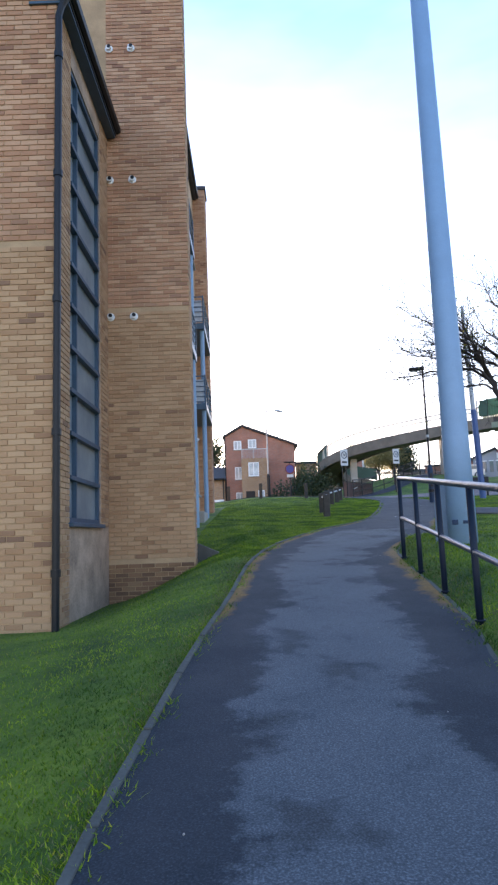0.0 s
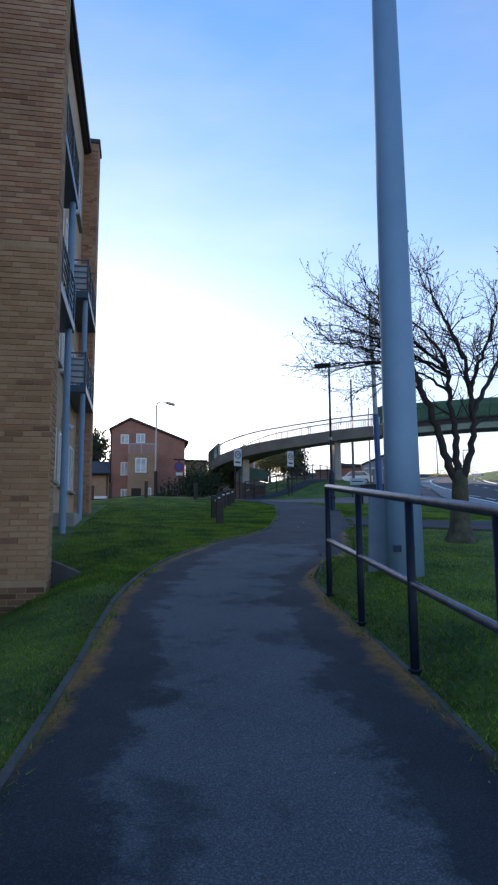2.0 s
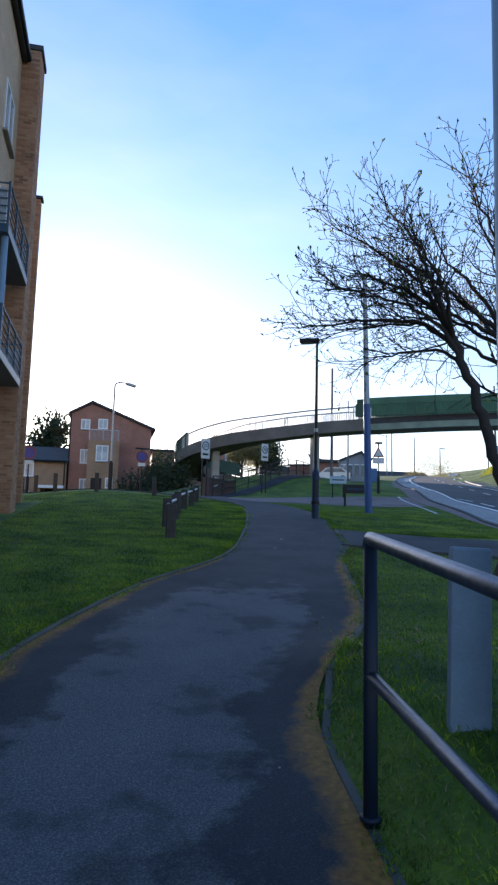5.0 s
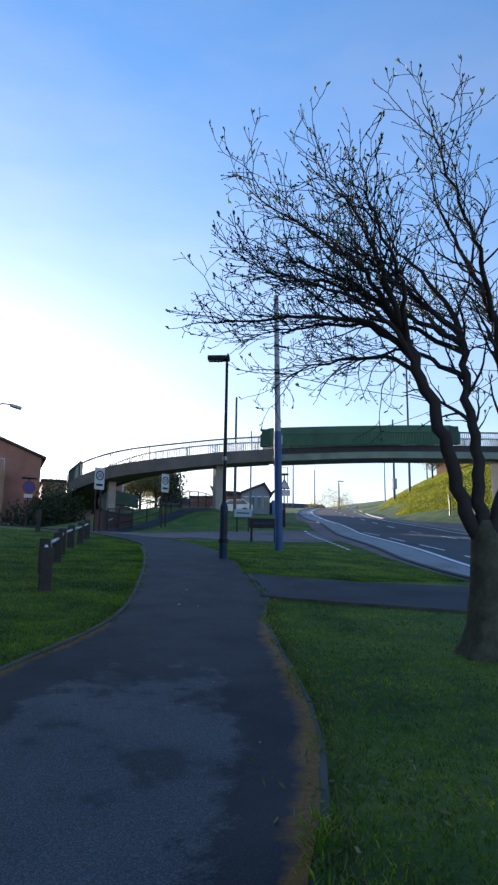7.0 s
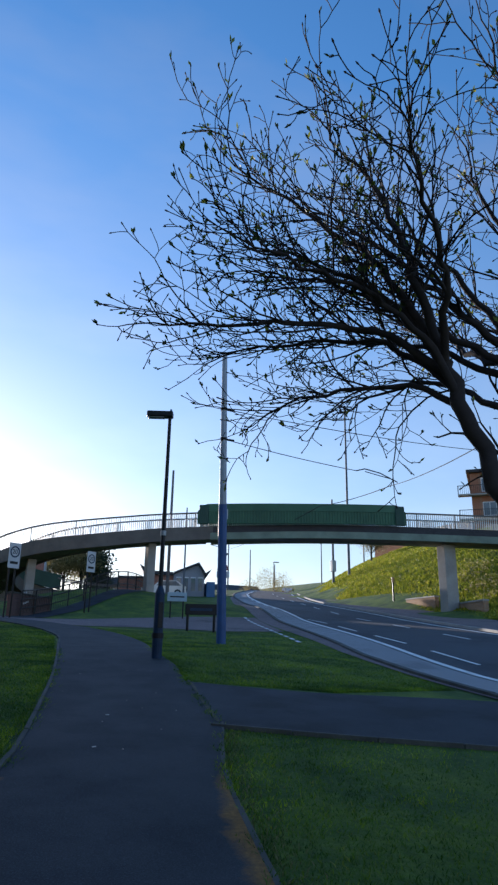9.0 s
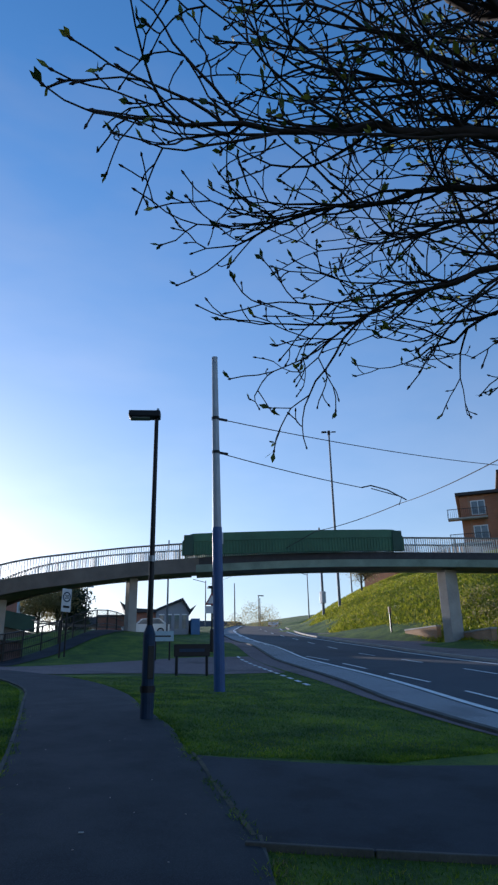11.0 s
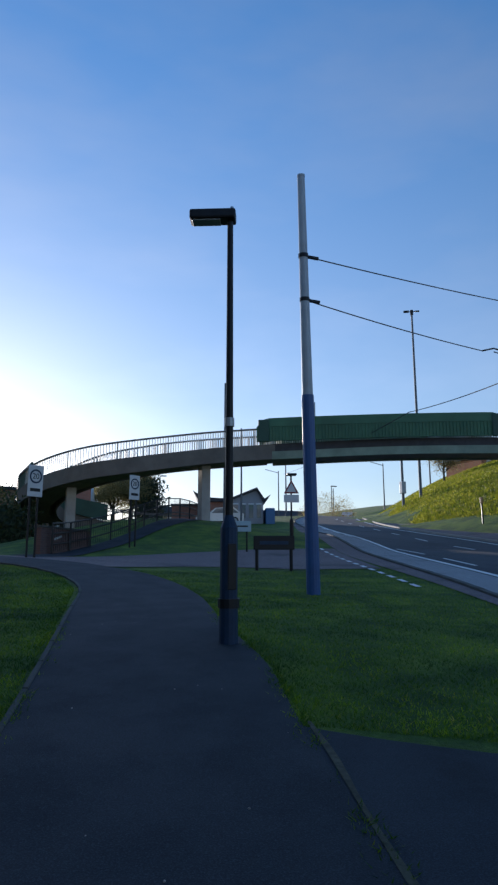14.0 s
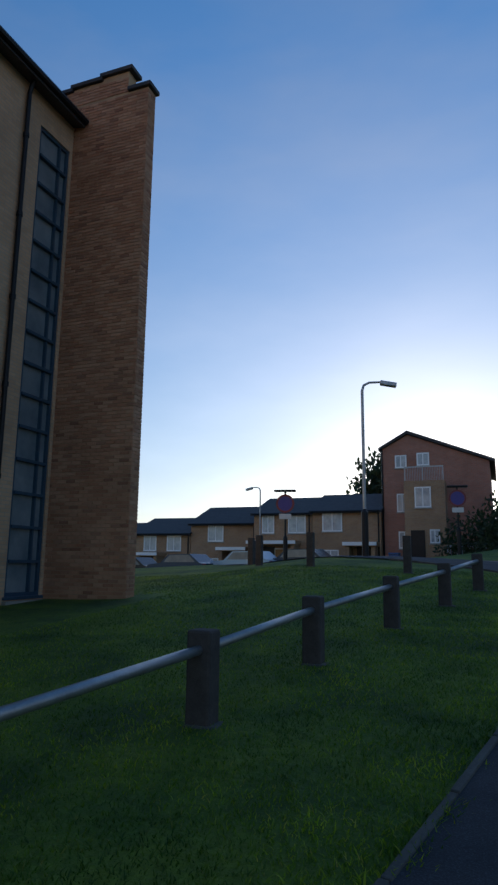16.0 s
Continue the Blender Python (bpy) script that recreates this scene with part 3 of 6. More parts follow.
dashes([(13.0, 28.4), (13.75, 30.5), (15.0, 34.1), (17.2, 40.6), (17.6, 41.8)], 28.4, 41.0, 0.55, 1.0, 0.13, "short white give-way mark across the side junction", "give-way marks")


def kerb_row(name, line, size, mat, label, step, lift):
    """A row of kerb stones, each a piece of its own on one mesh."""
    row = thing(name, label, "kerb", kind="structure")
    w, h = size
    pts = along(line, step)
    sh = Shape().rounded((0, -w / 2, -0.12), (step - 0.012, w / 2, h), 0.008)
    me = sh.mesh("kerb_stone", mat)
    for a, b in zip(pts, pts[1:]):
        ob = new("kerb_stone", me)
        za, zb = gz(a.x, a.y), gz(b.x, b.y)
        d = Vector((b.x - a.x, b.y - a.y, zb - za))
        ob.matrix_world = Matrix.Translation((a.x, a.y, za + lift + random.uniform(-0.006, 0.006))) @ d.to_track_quat('X', 'Z').to_matrix().to_4x4()
        ob.parent = row
    return row


kerb_row("edging_1", [p for p in offset(LEFT[1:18], -0.02)], (0.05, 0.045), M_EDGING, "narrow weathered concrete edging along the grass", 0.915, 0.0)
kerb_row("edging_2", [p for p in offset(RIGHT[1:13], 0.02)], (0.05, 0.025), M_EDGING, "narrow concrete edging half sunk in moss", 0.915, 0.0)
kerb_row("edging_3", offset(BR_NEAR, 0.03), (0.05, 0.05), M_EDGING, "narrow concrete edging beside the side path", 0.915, 0.0)
kerb_row("kerb_1", [p for p in NEAR_KERB[2:11]], (0.14, 0.07), M_EDGING, "concrete kerb along the road", 0.915, 0.0)
kerb_row("kerb_2", [p for p in FAR_KERB[2:11]], (0.14, 0.12), M_CONCRETE, "concrete kerb on the far side of the road", 1.83, 0.0)

# ---- brickwork ----
def brick_face(wall, org, u, nrm, width, z0, z1, mat, mat_joined, holes=(), single=0, keep=None):
    """Stretcher-bond bricks proud of a wall's mortar face. org: lower corner (x, y); u, nrm: unit vectors in plan. single: how many are pieces of their own."""
    bl, bh, j, dp = 0.215, 0.065, 0.011, 0.014
    u, nrm = Vector((*u, 0)), Vector((*nrm, 0))
    basis = Matrix((u, nrm, Vector((0, 0, 1)))).transposed().to_4x4()
    def block(l):
        s = Shape()
        c = 0.003
        # front face chamfered a little, no back
        v = [(0, 0, 0), (l, 0, 0), (l, 0, bh), (0, 0, bh), (c, dp, c), (l - c, dp, c), (l - c, dp, bh - c), (c, dp, bh - c)]
        return s.add(v, [(4, 5, 6, 7), (0, 1, 5, 4), (1, 2, 6, 5), (2, 3, 7, 6), (3, 0, 4, 7)])
    cache = {}
    vs, fs, count = [], [], 0
    row = 0
    z = z0
    while z + bh <= z1 + 1e-6:
        s = 0.0 if row % 2 == 0 else -(bl + j) / 2
        while s < width - 0.02:
            a, b = max(0.0, s), min(width, s + bl)
            s += bl + j
            if b - a < 0.03 or any(h[0] < b and h[1] > a and h[2] < z + bh and h[3] > z for h in holes):
                continue
            l = round(b - a, 3)
            if l not in cache:
                cache[l] = (block(l), None)
            sh, me = cache[l]
            m = Matrix.Translation(Vector((org[0], org[1], z)) + u * a + nrm * random.uniform(-0.002, 0.001)) @ basis
            if count < single:
                if me is None:
                    me = sh.mesh("brick", mat)
                    cache[l] = (sh, me)
                ob = new("brick", me)
                ob.matrix_world = m
                ob.parent = wall
                count += 1
            else:
                k = len(vs)
                vs += [tuple(m @ Vector(p)) for p in sh.v]
                fs += [tuple(i + k for i in f) for f in sh.f]
        z += bh + j
        row += 1
    if vs:
        ob = new("brickwork", mesh_of("brickwork", vs, fs, mat_joined))
        ob.parent = wall
        tagged(ob, "", kind="stuff")


# ---- apartment block beside the path ----
block = thing("apartment_building", "four-storey buff brick apartment block with balconies and glazed stairwells", "building")

# end wing with the first stairwell
sh = Shape().prism([(-12, 0.0), (-2.47, 0.0), (-2.47, 9.25), (-7, 11.4), (-12, 9.4)], 8.1, 8.6, 1)
wing = part("wall", sh, M_MORTAR, block, "buff brick end wall stained along its foot")
brick_face(wing, (-5.2, 8.1), (1, 0), (0, -1), 2.73, 0.25, 5.45, M_BUFF, M_BUFF_I, single=300)
brick_face(wing, (-5.2, 8.1), (1, 0), (0, -1), 2.73, 5.5, 9.3, M_RUST, M_RUST_I)
stair_wall = part("wall", Shape().box((-2.9, 8.6, 0.0), (-2.47, 8.78, 9.2)), M_RENDER, block)
part("wall", Shape().box((-2.9, 10.62, 0.0), (-2.47, 11.22, 9.2)), M_RENDER, block)
part("wall", Shape().box((-2.9, 8.78, 0.0), (-2.47, 10.62, 1.72)), M_RENDER, block, "grey stained render below the tall stairwell window")
part("lintel", Shape().box((-2.9, 8.78, 8.6), (-2.47, 10.62, 9.2)), M_RENDER, block)
brick_face(stair_wall, (-2.47, 8.1), (0, 1), (1, 0), 0.66, 0.25, 9.2, M_BUFF, M_BUFF_I)
brick_face(stair_wall, (-2.47, 10.64), (0, 1), (1, 0), 0.56, 1.75, 9.2, M_BUFF, M_BUFF_I)


def tall_window(name, x, y0, y1, z0, z1, rows, split, parent):
    """A stairwell's ladder of panes that faces +x."""
    w = thing(name, "tall stairwell window with blue metal glazing bars", "window")
    del w["category"], w["label"]
    w.parent = parent
    t = 0.045
    part("window_frame", Shape().box((x - 0.08, y0, z0), (x + 0.01, y0 + 0.07, z1)).box((x - 0.08, y1 - 0.07, z0), (x + 0.01, y1, z1)).box((x - 0.08, y0 + 0.07, z0), (x + 0.01, y1 - 0.07, z0 + 0.07)).box((x - 0.08, y0 + 0.07, z1 - 0.07), (x + 0.01, y1 - 0.07, z1)), M_BLUE, w)
    part("mullion", Shape().box((x - 0.07, split - t / 2, z0 + 0.07), (x + 0.02, split + t / 2, z1 - 0.07)), M_BLUE, w)
    for k in range(1, rows):
        z = z0 + (z1 - z0) * k / rows
        part("glazing_bar", Shape().box((x - 0.06, y0 + 0.07, z - 0.03), (x + 0.04, y1 - 0.07, z + 0.03)), M_BLUE, w)
    for k in range(rows):
        a, b = z0 + (z1 - z0) * k / rows, z0 + (z1 - z0) * (k + 1) / rows
        for c, d in ((y0 + 0.07, split), (split, y1 - 0.07)):
            part("pane", Shape().box((x - 0.052, c, a), (x - 0.046, d, b)), M_STAIRGLASS, w)
    part("window_sill", Shape().rounded((x - 0.1, y0 - 0.05, z0 - 0.06), (x + 0.1, y1 + 0.05, z0), 0.01), M_BLUE, w)
    return w


tall_window("window", -2.5, 8.78, 10.62, 1.78, 8.6, 11, 9.2, block)
sh = Shape().prism([(-2.9, 9.2), (-2.29, 9.04), (-2.27, 9.2), (-2.27, 9.3), (-7.0, 11.75), (-7.0, 11.5)], 7.95, 11.2, 1)
roof = part("roof", sh, M_TILE, block, "dark tiled monopitch roof with deep eaves")
part("gutter", Shape().tube([(-2.26, 7.9, 9.14), (-2.26, 11.18, 9.14)], 0.075, 8), M_BLACK, roof)
part("soffit", Shape().box((-2.85, 8.05, 8.98), (-2.3, 11.18, 9.02)), M_BLUE, roof, "blue painted soffit boards")


def downpipe(x, y, z0, z1, parent):
    sh = Shape().tube([(x, y, z0), (x, y, z1 - 0.35), (x + 0.04, y, z1 - 0.2), (x + 0.15, y, z1)], 0.048, 10)
    p = part("downpipe", sh, M_BLACK, parent, "black rainwater downpipe")
    z = z0 + 0.9
    while z < z1 - 0.5:
        part("bracket", Shape().tube([(x, y, z), (x, y, z + 0.09)], 0.062, 10), M_BLACK, p)
        z += 1.75


downpipe(-2.42, 8.02, 0.2, 9.1, block)

# projecting pier with extract vents
sh = Shape().box((-6, 11.22, 0.0), (-1.0, 11.66, 15.4))
pier = part("wall", sh, M_MORTAR, block, "buff brick pier with extract vents and a movement joint")
brick_face(pier, (-2.47, 11.22), (1, 0), (0, -1), 1.485, 0.2, 1.17, M_DAMP, M_DAMP_I)
brick_face(pier, (-2.47, 11.22), (1, 0), (0, -1), 1.485, 1.192, 5.62, M_BUFF, M_BUFF_I, single=300)
brick_face(pier, (-2.47, 11.22), (1, 0), (0, -1), 1.485, 5.68, 15.35, M_RUST, M_RUST_I)
brick_face(pier, (-1.0, 11.22), (0, 1), (1, 0), 0.44, 0.4, 15.35, M_BUFF, M_BUFF_I)
part("kerb_wall", Shape().prism([(-1.9, 0.5), (-0.62, 0.5), (-0.62, 1.24), (-0.98, 1.4), (-1.9, 1.4)], 11.7, 11.95, 1), M_EDGING, block, "rough grey concrete retaining wall holding back the lawn")
for vx, vz in [(x, z) for z in (5.5, 8.15, 10.86) for x in (-2.41, -1.99)]:
    v = Shape().tube([(vx, 11.23, vz), (vx, 11.19, vz)], 0.075, 14).tube([(vx, 11.2, vz), (vx, 11.13, vz + 0.0)], [0.045, 0.05], 12)
    ob = part("extract_vent", v, M_WHITE, pier, "round white plastic extract vent")
    part("flap", Shape().tube([(vx + 0.01, 11.135, vz + 0.01), (vx + 0.01, 11.12, vz + 0.01)], 0.036, 10), M_BLACK, ob)

# balcony range
sh = Shape().box((-12, 11.67, 0.0), (-1.9, 24.2, 14.95))
front = part("wall", sh, M_STAIRBUFF, block, "warm buff brick front between the piers")


def flat_window(parent, x, y, z, w, h, mat=None):
    """A white casement that faces +x."""
    e = new("window")
    e.parent = parent
    part("window_frame", Shape().box((x - 0.03, y, z), (x + 0.03, y + 0.06, z + h)).box((x - 0.03, y + w - 0.06, z), (x + 0.03, y + w, z + h)).box((x - 0.03, y + 0.06, z), (x + 0.03, y + w - 0.06, z + 0.06)).box((x - 0.03, y + 0.06, z + h - 0.06), (x + 0.03, y + w - 0.06, z + h)).box((x - 0.03, y + w / 2 - 0.03, z + 0.06), (x + 0.03, y + w / 2 + 0.03, z + h - 0.06)), M_WHITE, e)
    for k in (0, 1):
        part("pane", Shape().box((x - 0.02, y + 0.06 + k * (w / 2 - 0.03), z + 0.06), (x + 0.01, y + w / 2 - 0.03 + k * (w / 2 - 0.03), z + h - 0.06)), mat or M_CURTAIN, e)
    part("window_sill", Shape().rounded((x - 0.02, y - 0.06, z - 0.07), (x + 0.12, y + w + 0.06, z), 0.012), M_CONCRETE, e)


for z in (2.75, 5.7, 8.6, 11.4):
    for y, w in ((13.0, 1.3), (17.9, 1.1), (19.6, 0.75), (22.2, 1.2)):
        flat_window(block, -1.9, y, z + 0.25, w, 1.35)


def balcony(y0, y1, z, depth):
    """A shallow steel balcony: its floor's underside is at z."""
    x1 = -1.9 + depth
    b = new("balcony")
    b.parent = block
    part("floor_slab", Shape().rounded((-1.9, y0, z), (x1, y1, z + 0.2), 0.012), M_BLUE, b)
    for k in range(6):
        h = z + 0.26 + k * 0.17
        part("rail", Shape().tube([(-1.88, y0 + 0.03, h), (x1 - 0.03, y0 + 0.03, h), (x1 - 0.03, y1 - 0.03, h), (-1.88, y1 - 0.03, h)], 0.016 if k < 5 else 0.026, 6), M_BLUE, b)
    n = max(2, round((y1 - y0) / 1.15))
    for k in range(n + 1):
        y = y0 + 0.03 + (y1 - y0 - 0.06) * k / n
        part("baluster", Shape().box((x1 - 0.055, y - 0.02, z + 0.2), (x1 - 0.005, y + 0.02, z + 1.15)), M_BLUE, b)
    for k in (0, 1):
        y = (y0, y1)[k]
        part("panel", Shape().box((-1.86, y + 0.05 - 0.1 * k, z + 0.24), (x1 - 0.08, y + 0.06 - 0.1 * k, z + 1.0)), M_GALV, b)


for z in (6.2, 9.15):
    balcony(12.25, 17.05, z, 0.58)
for z in (5.6, 8.3):
    balcony(20.5, 23.8, z, 0.58)
for y, z0, z1 in ((16.75, 1.5, 9.2), (20.75, 1.9, 8.35)):
    part("column", Shape().tube([(-1.42, y, z0), (-1.42, y, z1)], 0.075, 14), M_COLUMN, block, "slim grey-blue steel balcony column")
    part("base_plate", Shape().rounded((-1.56, y - 0.14, z0 - 0.1), (-1.28, y + 0.14, z0 + 0.14), 0.01), M_CONCRETE, block)
part("wall_light", Shape().rounded((-1.9, 20.1, 4.55), (-1.72, 20.3, 4.85), 0.03).tube([(-1.72, 20.2, 4.62), (-1.6, 20.2, 4.52)], [0.05, 0.08], 10), M_SIGNWHITE, block, "white bulkhead lamp on a bracket")
part("bin_store", Shape().rounded((-1.9, 18.6, 1.7), (-1.35, 20.2, 2.25), 0.02), M_CONCRETE, block, "low concrete step beside the wall")
roof2 = part("roof", Shape().prism([(-2.2, 14.95), (-1.75, 14.85), (-1.73, 15.05), (-7, 17.3), (-12, 15.1)], 12.1, 24.19, 1), M_TILE, block)
part("gutter", Shape().tube([(-1.71, 12.1, 14.96), (-1.71, 24.15, 14.96)], 0.07, 8), M_BLACK, roof2)

# first tower
tower = part("wall", Shape().box((-5, 24.2, 0.5), (-1.42, 25.1, 15.3)), M_MORTAR, block, "red-brown brick tower")
brick_face(tower, (-2.1, 24.2), (1, 0), (0, -1), 0.68, 1.9, 15.3, M_RUST, M_RUST_I)
brick_face(tower, (-1.42, 24.2), (0, 1), (1, 0), 0.9, 2.0, 15.3, M_RUST, M_RUST_I, single=200)
part("coping", Shape().rounded((-5.05, 24.15, 15.3), (-1.36, 25.16, 15.46), 0.02), M_TILE, tower)

# second stairwell and tower
rear = part("wall", Shape().box((-12, 25.1, 1.0), (-3.82, 28.95, 13.4)), M_STAIRBUFF, block, "warm buff brick stairwell wall")
part("wall", Shape().box((-12, 29.95, 1.0), (-3.82, 30.05, 13.4)), M_STAIRBUFF, block)
part("wall", Shape().box((-12, 28.95, 1.0), (-3.82, 29.95, 2.75)), M_STAIRBUFF, block)
part("lintel", Shape().box((-12, 28.95, 12.6), (-3.82, 29.95, 13.4)), M_STAIRBUFF, block)
part("stair_hall", Shape().box((-12, 28.95, 2.75), (-4.4, 29.95, 12.6)), M_SLAB, block, "dim stair hall behind the glazing")
tall_window("window", -3.86, 28.95, 29.95, 2.8, 12.6, 15, 29.65, block)
downpipe(-3.74, 28.45, 2.3, 13.3, block)
part("plinth", Shape().box((-3.82, 28.9, 2.0), (-3.72, 30.0, 2.72)), M_CONCRETE, rear)
roof3 = part("roof", Shape().prism([(-4.3, 13.4), (-3.5, 13.18), (-3.48, 13.4), (-8, 15.5), (-12, 13.6)], 25.12, 30.02, 1), M_TILE, block)
part("gutter", Shape().tube([(-3.46, 25.2, 13.3), (-3.46, 30.0, 13.3)], 0.075, 8), M_BLACK, roof3)
tower2 = part("wall", Shape().box((-6.5, 30.05, 1.0), (-1.9, 30.35, 13.82)).prism([(-6.5, 13.82), (-2.42, 13.82), (-2.42, 14.42), (-6.5, 14.02)], 30.05, 30.35, 1), M_MORTAR, block, "red-brown brick stair tower with a stepped top")
brick_face(tower2, (-4.1, 30.05), (1, 0), (0, -1), 2.2, 2.3, 13.8, M_RUST, M_RUST_I)
brick_face(tower2, (-1.9, 30.05), (0, 1), (1, 0), 0.3, 2.3, 13.8, M_RUST, M_RUST_I)
brick_face(tower2, (-4.1, 30.05), (1, 0), (0, -1), 1.68, 13.84, 14.25, M_RUST, M_RUST_I)
part("coping", Shape().rounded((-2.41, 29.98, 13.83), (-1.82, 30.42, 13.93), 0.015), M_TILE, tower2)
sh = Shape()
for k in range(5):
    x0 = -6.36 + k * 0.8
    sh.rounded((x0, 29.97, 14.06 + 0.077 * k), (x0 + 0.86, 30.42, 14.16 + 0.077 * k), 0.015)
part("roof", sh, M_TILE, tower2)
# rear bulk that closes the block
part("wall", Shape().box((-14, 8.6, 0.0), (-12, 34, 9.0)), M_WALL_FAR, block)

# ---- handrail beside the path ----
handrail = thing("handrail", "black painted tubular handrail with a worn top bar", "handrail")
post_y = [9.22, 7.98, 6.7, 5.46, 4.2, 2.95, 1.7, 0.45, -0.8]
rail_x = lambda y: 2.13 - 0.078 * (9.38 - y) + 0.0006 * (9.38 - y) ** 2
tops = [(rail_x(y), y, gz(rail_x(y), y) - verge(rail_x(y), y) + 0.04) for y in post_y]
for x, y, z in tops:
    part("post", Shape().tube([(x, y, z - 0.25), (x, y, z + 1.12)], 0.03, 12).tube([(x, y, z + 0.02), (x, y, z + 0.035)], 0.045, 12), M_RAILNAVY, handrail, smooth=True)
part("top_rail", Shape().tube([(tops[0][0], tops[0][1] + 0.02, tops[0][2] + 1.1)] + [(x, y, z + 1.14) for x, y, z in tops], 0.031, 12), M_WORN, handrail, "top bar worn to bare metal", True)
part("middle_rail", Shape().tube([(x, y, z + 0.58) for x, y, z in tops], 0.026, 12), M_WORN, handrail, "middle bar worn to bare metal", True)


# ---- columns, lamps and masts ----
def lighting_column(x, y, h):
    z = gz(x, y)
    t = thing("lighting_column", "tall tapering grey-blue steel column standing in the grass", "lamp post", (x, y, z))
    sh = Shape().tube([(0, 0, -0.3), (0, 0, 1.5), (0, 0, h)], [0.2, 0.188, 0.11], 28)
    part("column", sh, M_COLUMN, t, smooth=True)
    part("peeling_label", Shape().rounded((-0.145, -0.185, 0.25), (-0.02, -0.13, 0.32), 0.004, pose(0, 0, 0, 0, 0, -14)).rounded((0.0, -0.206, 0.26), (0.075, -0.18, 0.305), 0.004, pose(0, 0, 0, 0, 0, -14)), M_NAVY, t, "dark peeling remains of a label")
    part("bracket_arm", Shape().tube([(0, 0, h - 0.1), (0.5, 0.3, h + 0.2), (1.4, 0.9, h + 0.3)], 0.05, 8), M_COLUMN, t)
    return t


lighting_column(2.98, 9.25, 12.0)

t = thing("marker_board", "pale grey concrete marker slab leaning beside the column", "marker", (2.80, 9.62, gz(2.80, 9.62)))
part("slab", Shape().rounded((-0.1, -0.05, -0.05), (0.1, 0.05, 0.86), 0.015, pose(0, 0, 0, -3, 2, -20)), M_MARKER, t)


def path_lamp(x, y, h):
    z = gz(x, y)
    t = thing("street_lamp", "dark blue street lamp with a flat lantern beside the path", "street lamp", (x, y, z))
    part("base_section", Shape().tube([(0, 0, -0.2), (0, 0, 0.45)], 0.105, 14).tube([(0, 0, 0.45), (0, 0, 1.28), (0, 0, 1.42)], [0.1, 0.1, 0.05], 14), M_NAVY, t, "thicker lower column")
    part("hatch", Shape().rounded((-0.05, -0.115, 0.6), (0.05, -0.09, 1.1), 0.008), M_BLACK, t)
    part("collar", Shape().tube([(0, 0, 0.4), (0, 0, 0.5)], 0.122, 14), M_BLACK, t)
    part("column", Shape().tube([(0, 0, 1.42), (0, 0, h - 0.1)], [0.048, 0.036], 12), M_BLACK, t)
    part("clamp", Shape().tube([(0, 0, 2.45), (0, 0, 2.55)], 0.058, 12), M_GALV, t)
    head = part("lantern", Shape().rounded((-0.5, -0.11, h - 0.1), (0.07, 0.11, h + 0.03), 0.025, pose(0, 0, 0, 0, 0, -25)), M_BLACK, t)
    part("diffuser", Shape().rounded((-0.47, -0.08, h - 0.115), (-0.12, 0.08, h - 0.095), 0.008, pose(0, 0, 0, 0, 0, -25)), M_GALV, head)
    part("photocell", Shape().tube([(0.02, 0, h + 0.03), (0.02, 0, h + 0.1)], [0.035, 0.02], 10), M_GALV, head)
    return t


path_lamp(6.71, 23.95, 5.15)


def tram_mast(x, y, h, blue, lean, r=0.125):
    z = gz(x, y)
    t = thing("tram_mast", "tall tramway mast, blue below and grey above", "mast", (x, y, z), "tramway masts")
    up = lambda q: (lean[0] * q, lean[1] * q, q)
    part("lower_section", Shape().tube([up(-0.2), up(blue)], [r * 1.1, r], 14), M_MASTBLUE, t, "blue painted lower section")
    part("upper_section", Shape().tube([up(blue), up(h)], [r * 0.88, r * 0.62], 14), M_MASTGREY, t, "grey upper section")
    part("cap", Shape().tube([up(h), up(h + 0.05)], r * 0.66, 14), M_GALV, t)
    for q in (h - 1.72, h - 2.66):
        if h > 7:
            part("clamp", Shape().tube([up(q - 0.04), up(q + 0.04)], r * 0.85, 12), M_BLACK, t)
            part("bracket", Shape().rounded((lean[0] * q + r * 0.6, lean[1] * q - 0.03, q - 0.03), (lean[0] * q + 0.35, lean[1] * q + 0.03, q + 0.03), 0.01), M_BLACK, t)
    part("tag_plate", Shape().rounded((-0.05, -r * 1.1, blue - 0.4), (0.05, -r * 0.9, blue - 0.1), 0.005), M_GALV, t)
    return t


tram_mast(10.24, 28.55, 8.6, 3.95, (-0.045, -0.06))
M1TOP = Vector((10.24, 28.55, gz(10.24, 28.55)))


def far_mast(x, y, h, r, mat, head=None, group="distant columns", label="slim grey roadside column far up the road"):
    z = gz(x, y)
    t = thing("road_mast", label, "mast", (x, y, z), group)
    part("shaft", Shape().tube([(0, 0, -0.3), (0, 0, h)], [r, r * 0.6], 8), mat, t)
    if head == "double":
        for s in (-1, 1):
            part("lantern", Shape().rounded((s * 0.3, -0.12, h + 0.02), (s * 0.78, 0.12, h + 0.12), 0.03, pose(0, 0, 0, 0, 0, -30)).tube([(0, 0, h + 0.05), pose(0, 0, 0, 0, 0, -30) @ Vector((s * 0.5, 0, h + 0.05))], 0.04, 6), M_BLACK, t)
        part("hub", Shape().tube([(0, 0, h - 0.3), (0, 0, h + 0.2)], 0.16, 10), M_BLACK, t)
    elif head == "arm":
        part("arm", Shape().tube([(0, 0, h - 0.3), (-2.2, 0, h + 0.1)], 0.05, 6), mat, t)
    elif head == "lamp":
        part("lantern", Shape().rounded((-0.1, -0.15, h - 0.05), (1.1, 0.15, h + 0.12), 0.03), M_BLACK, t)
    return t


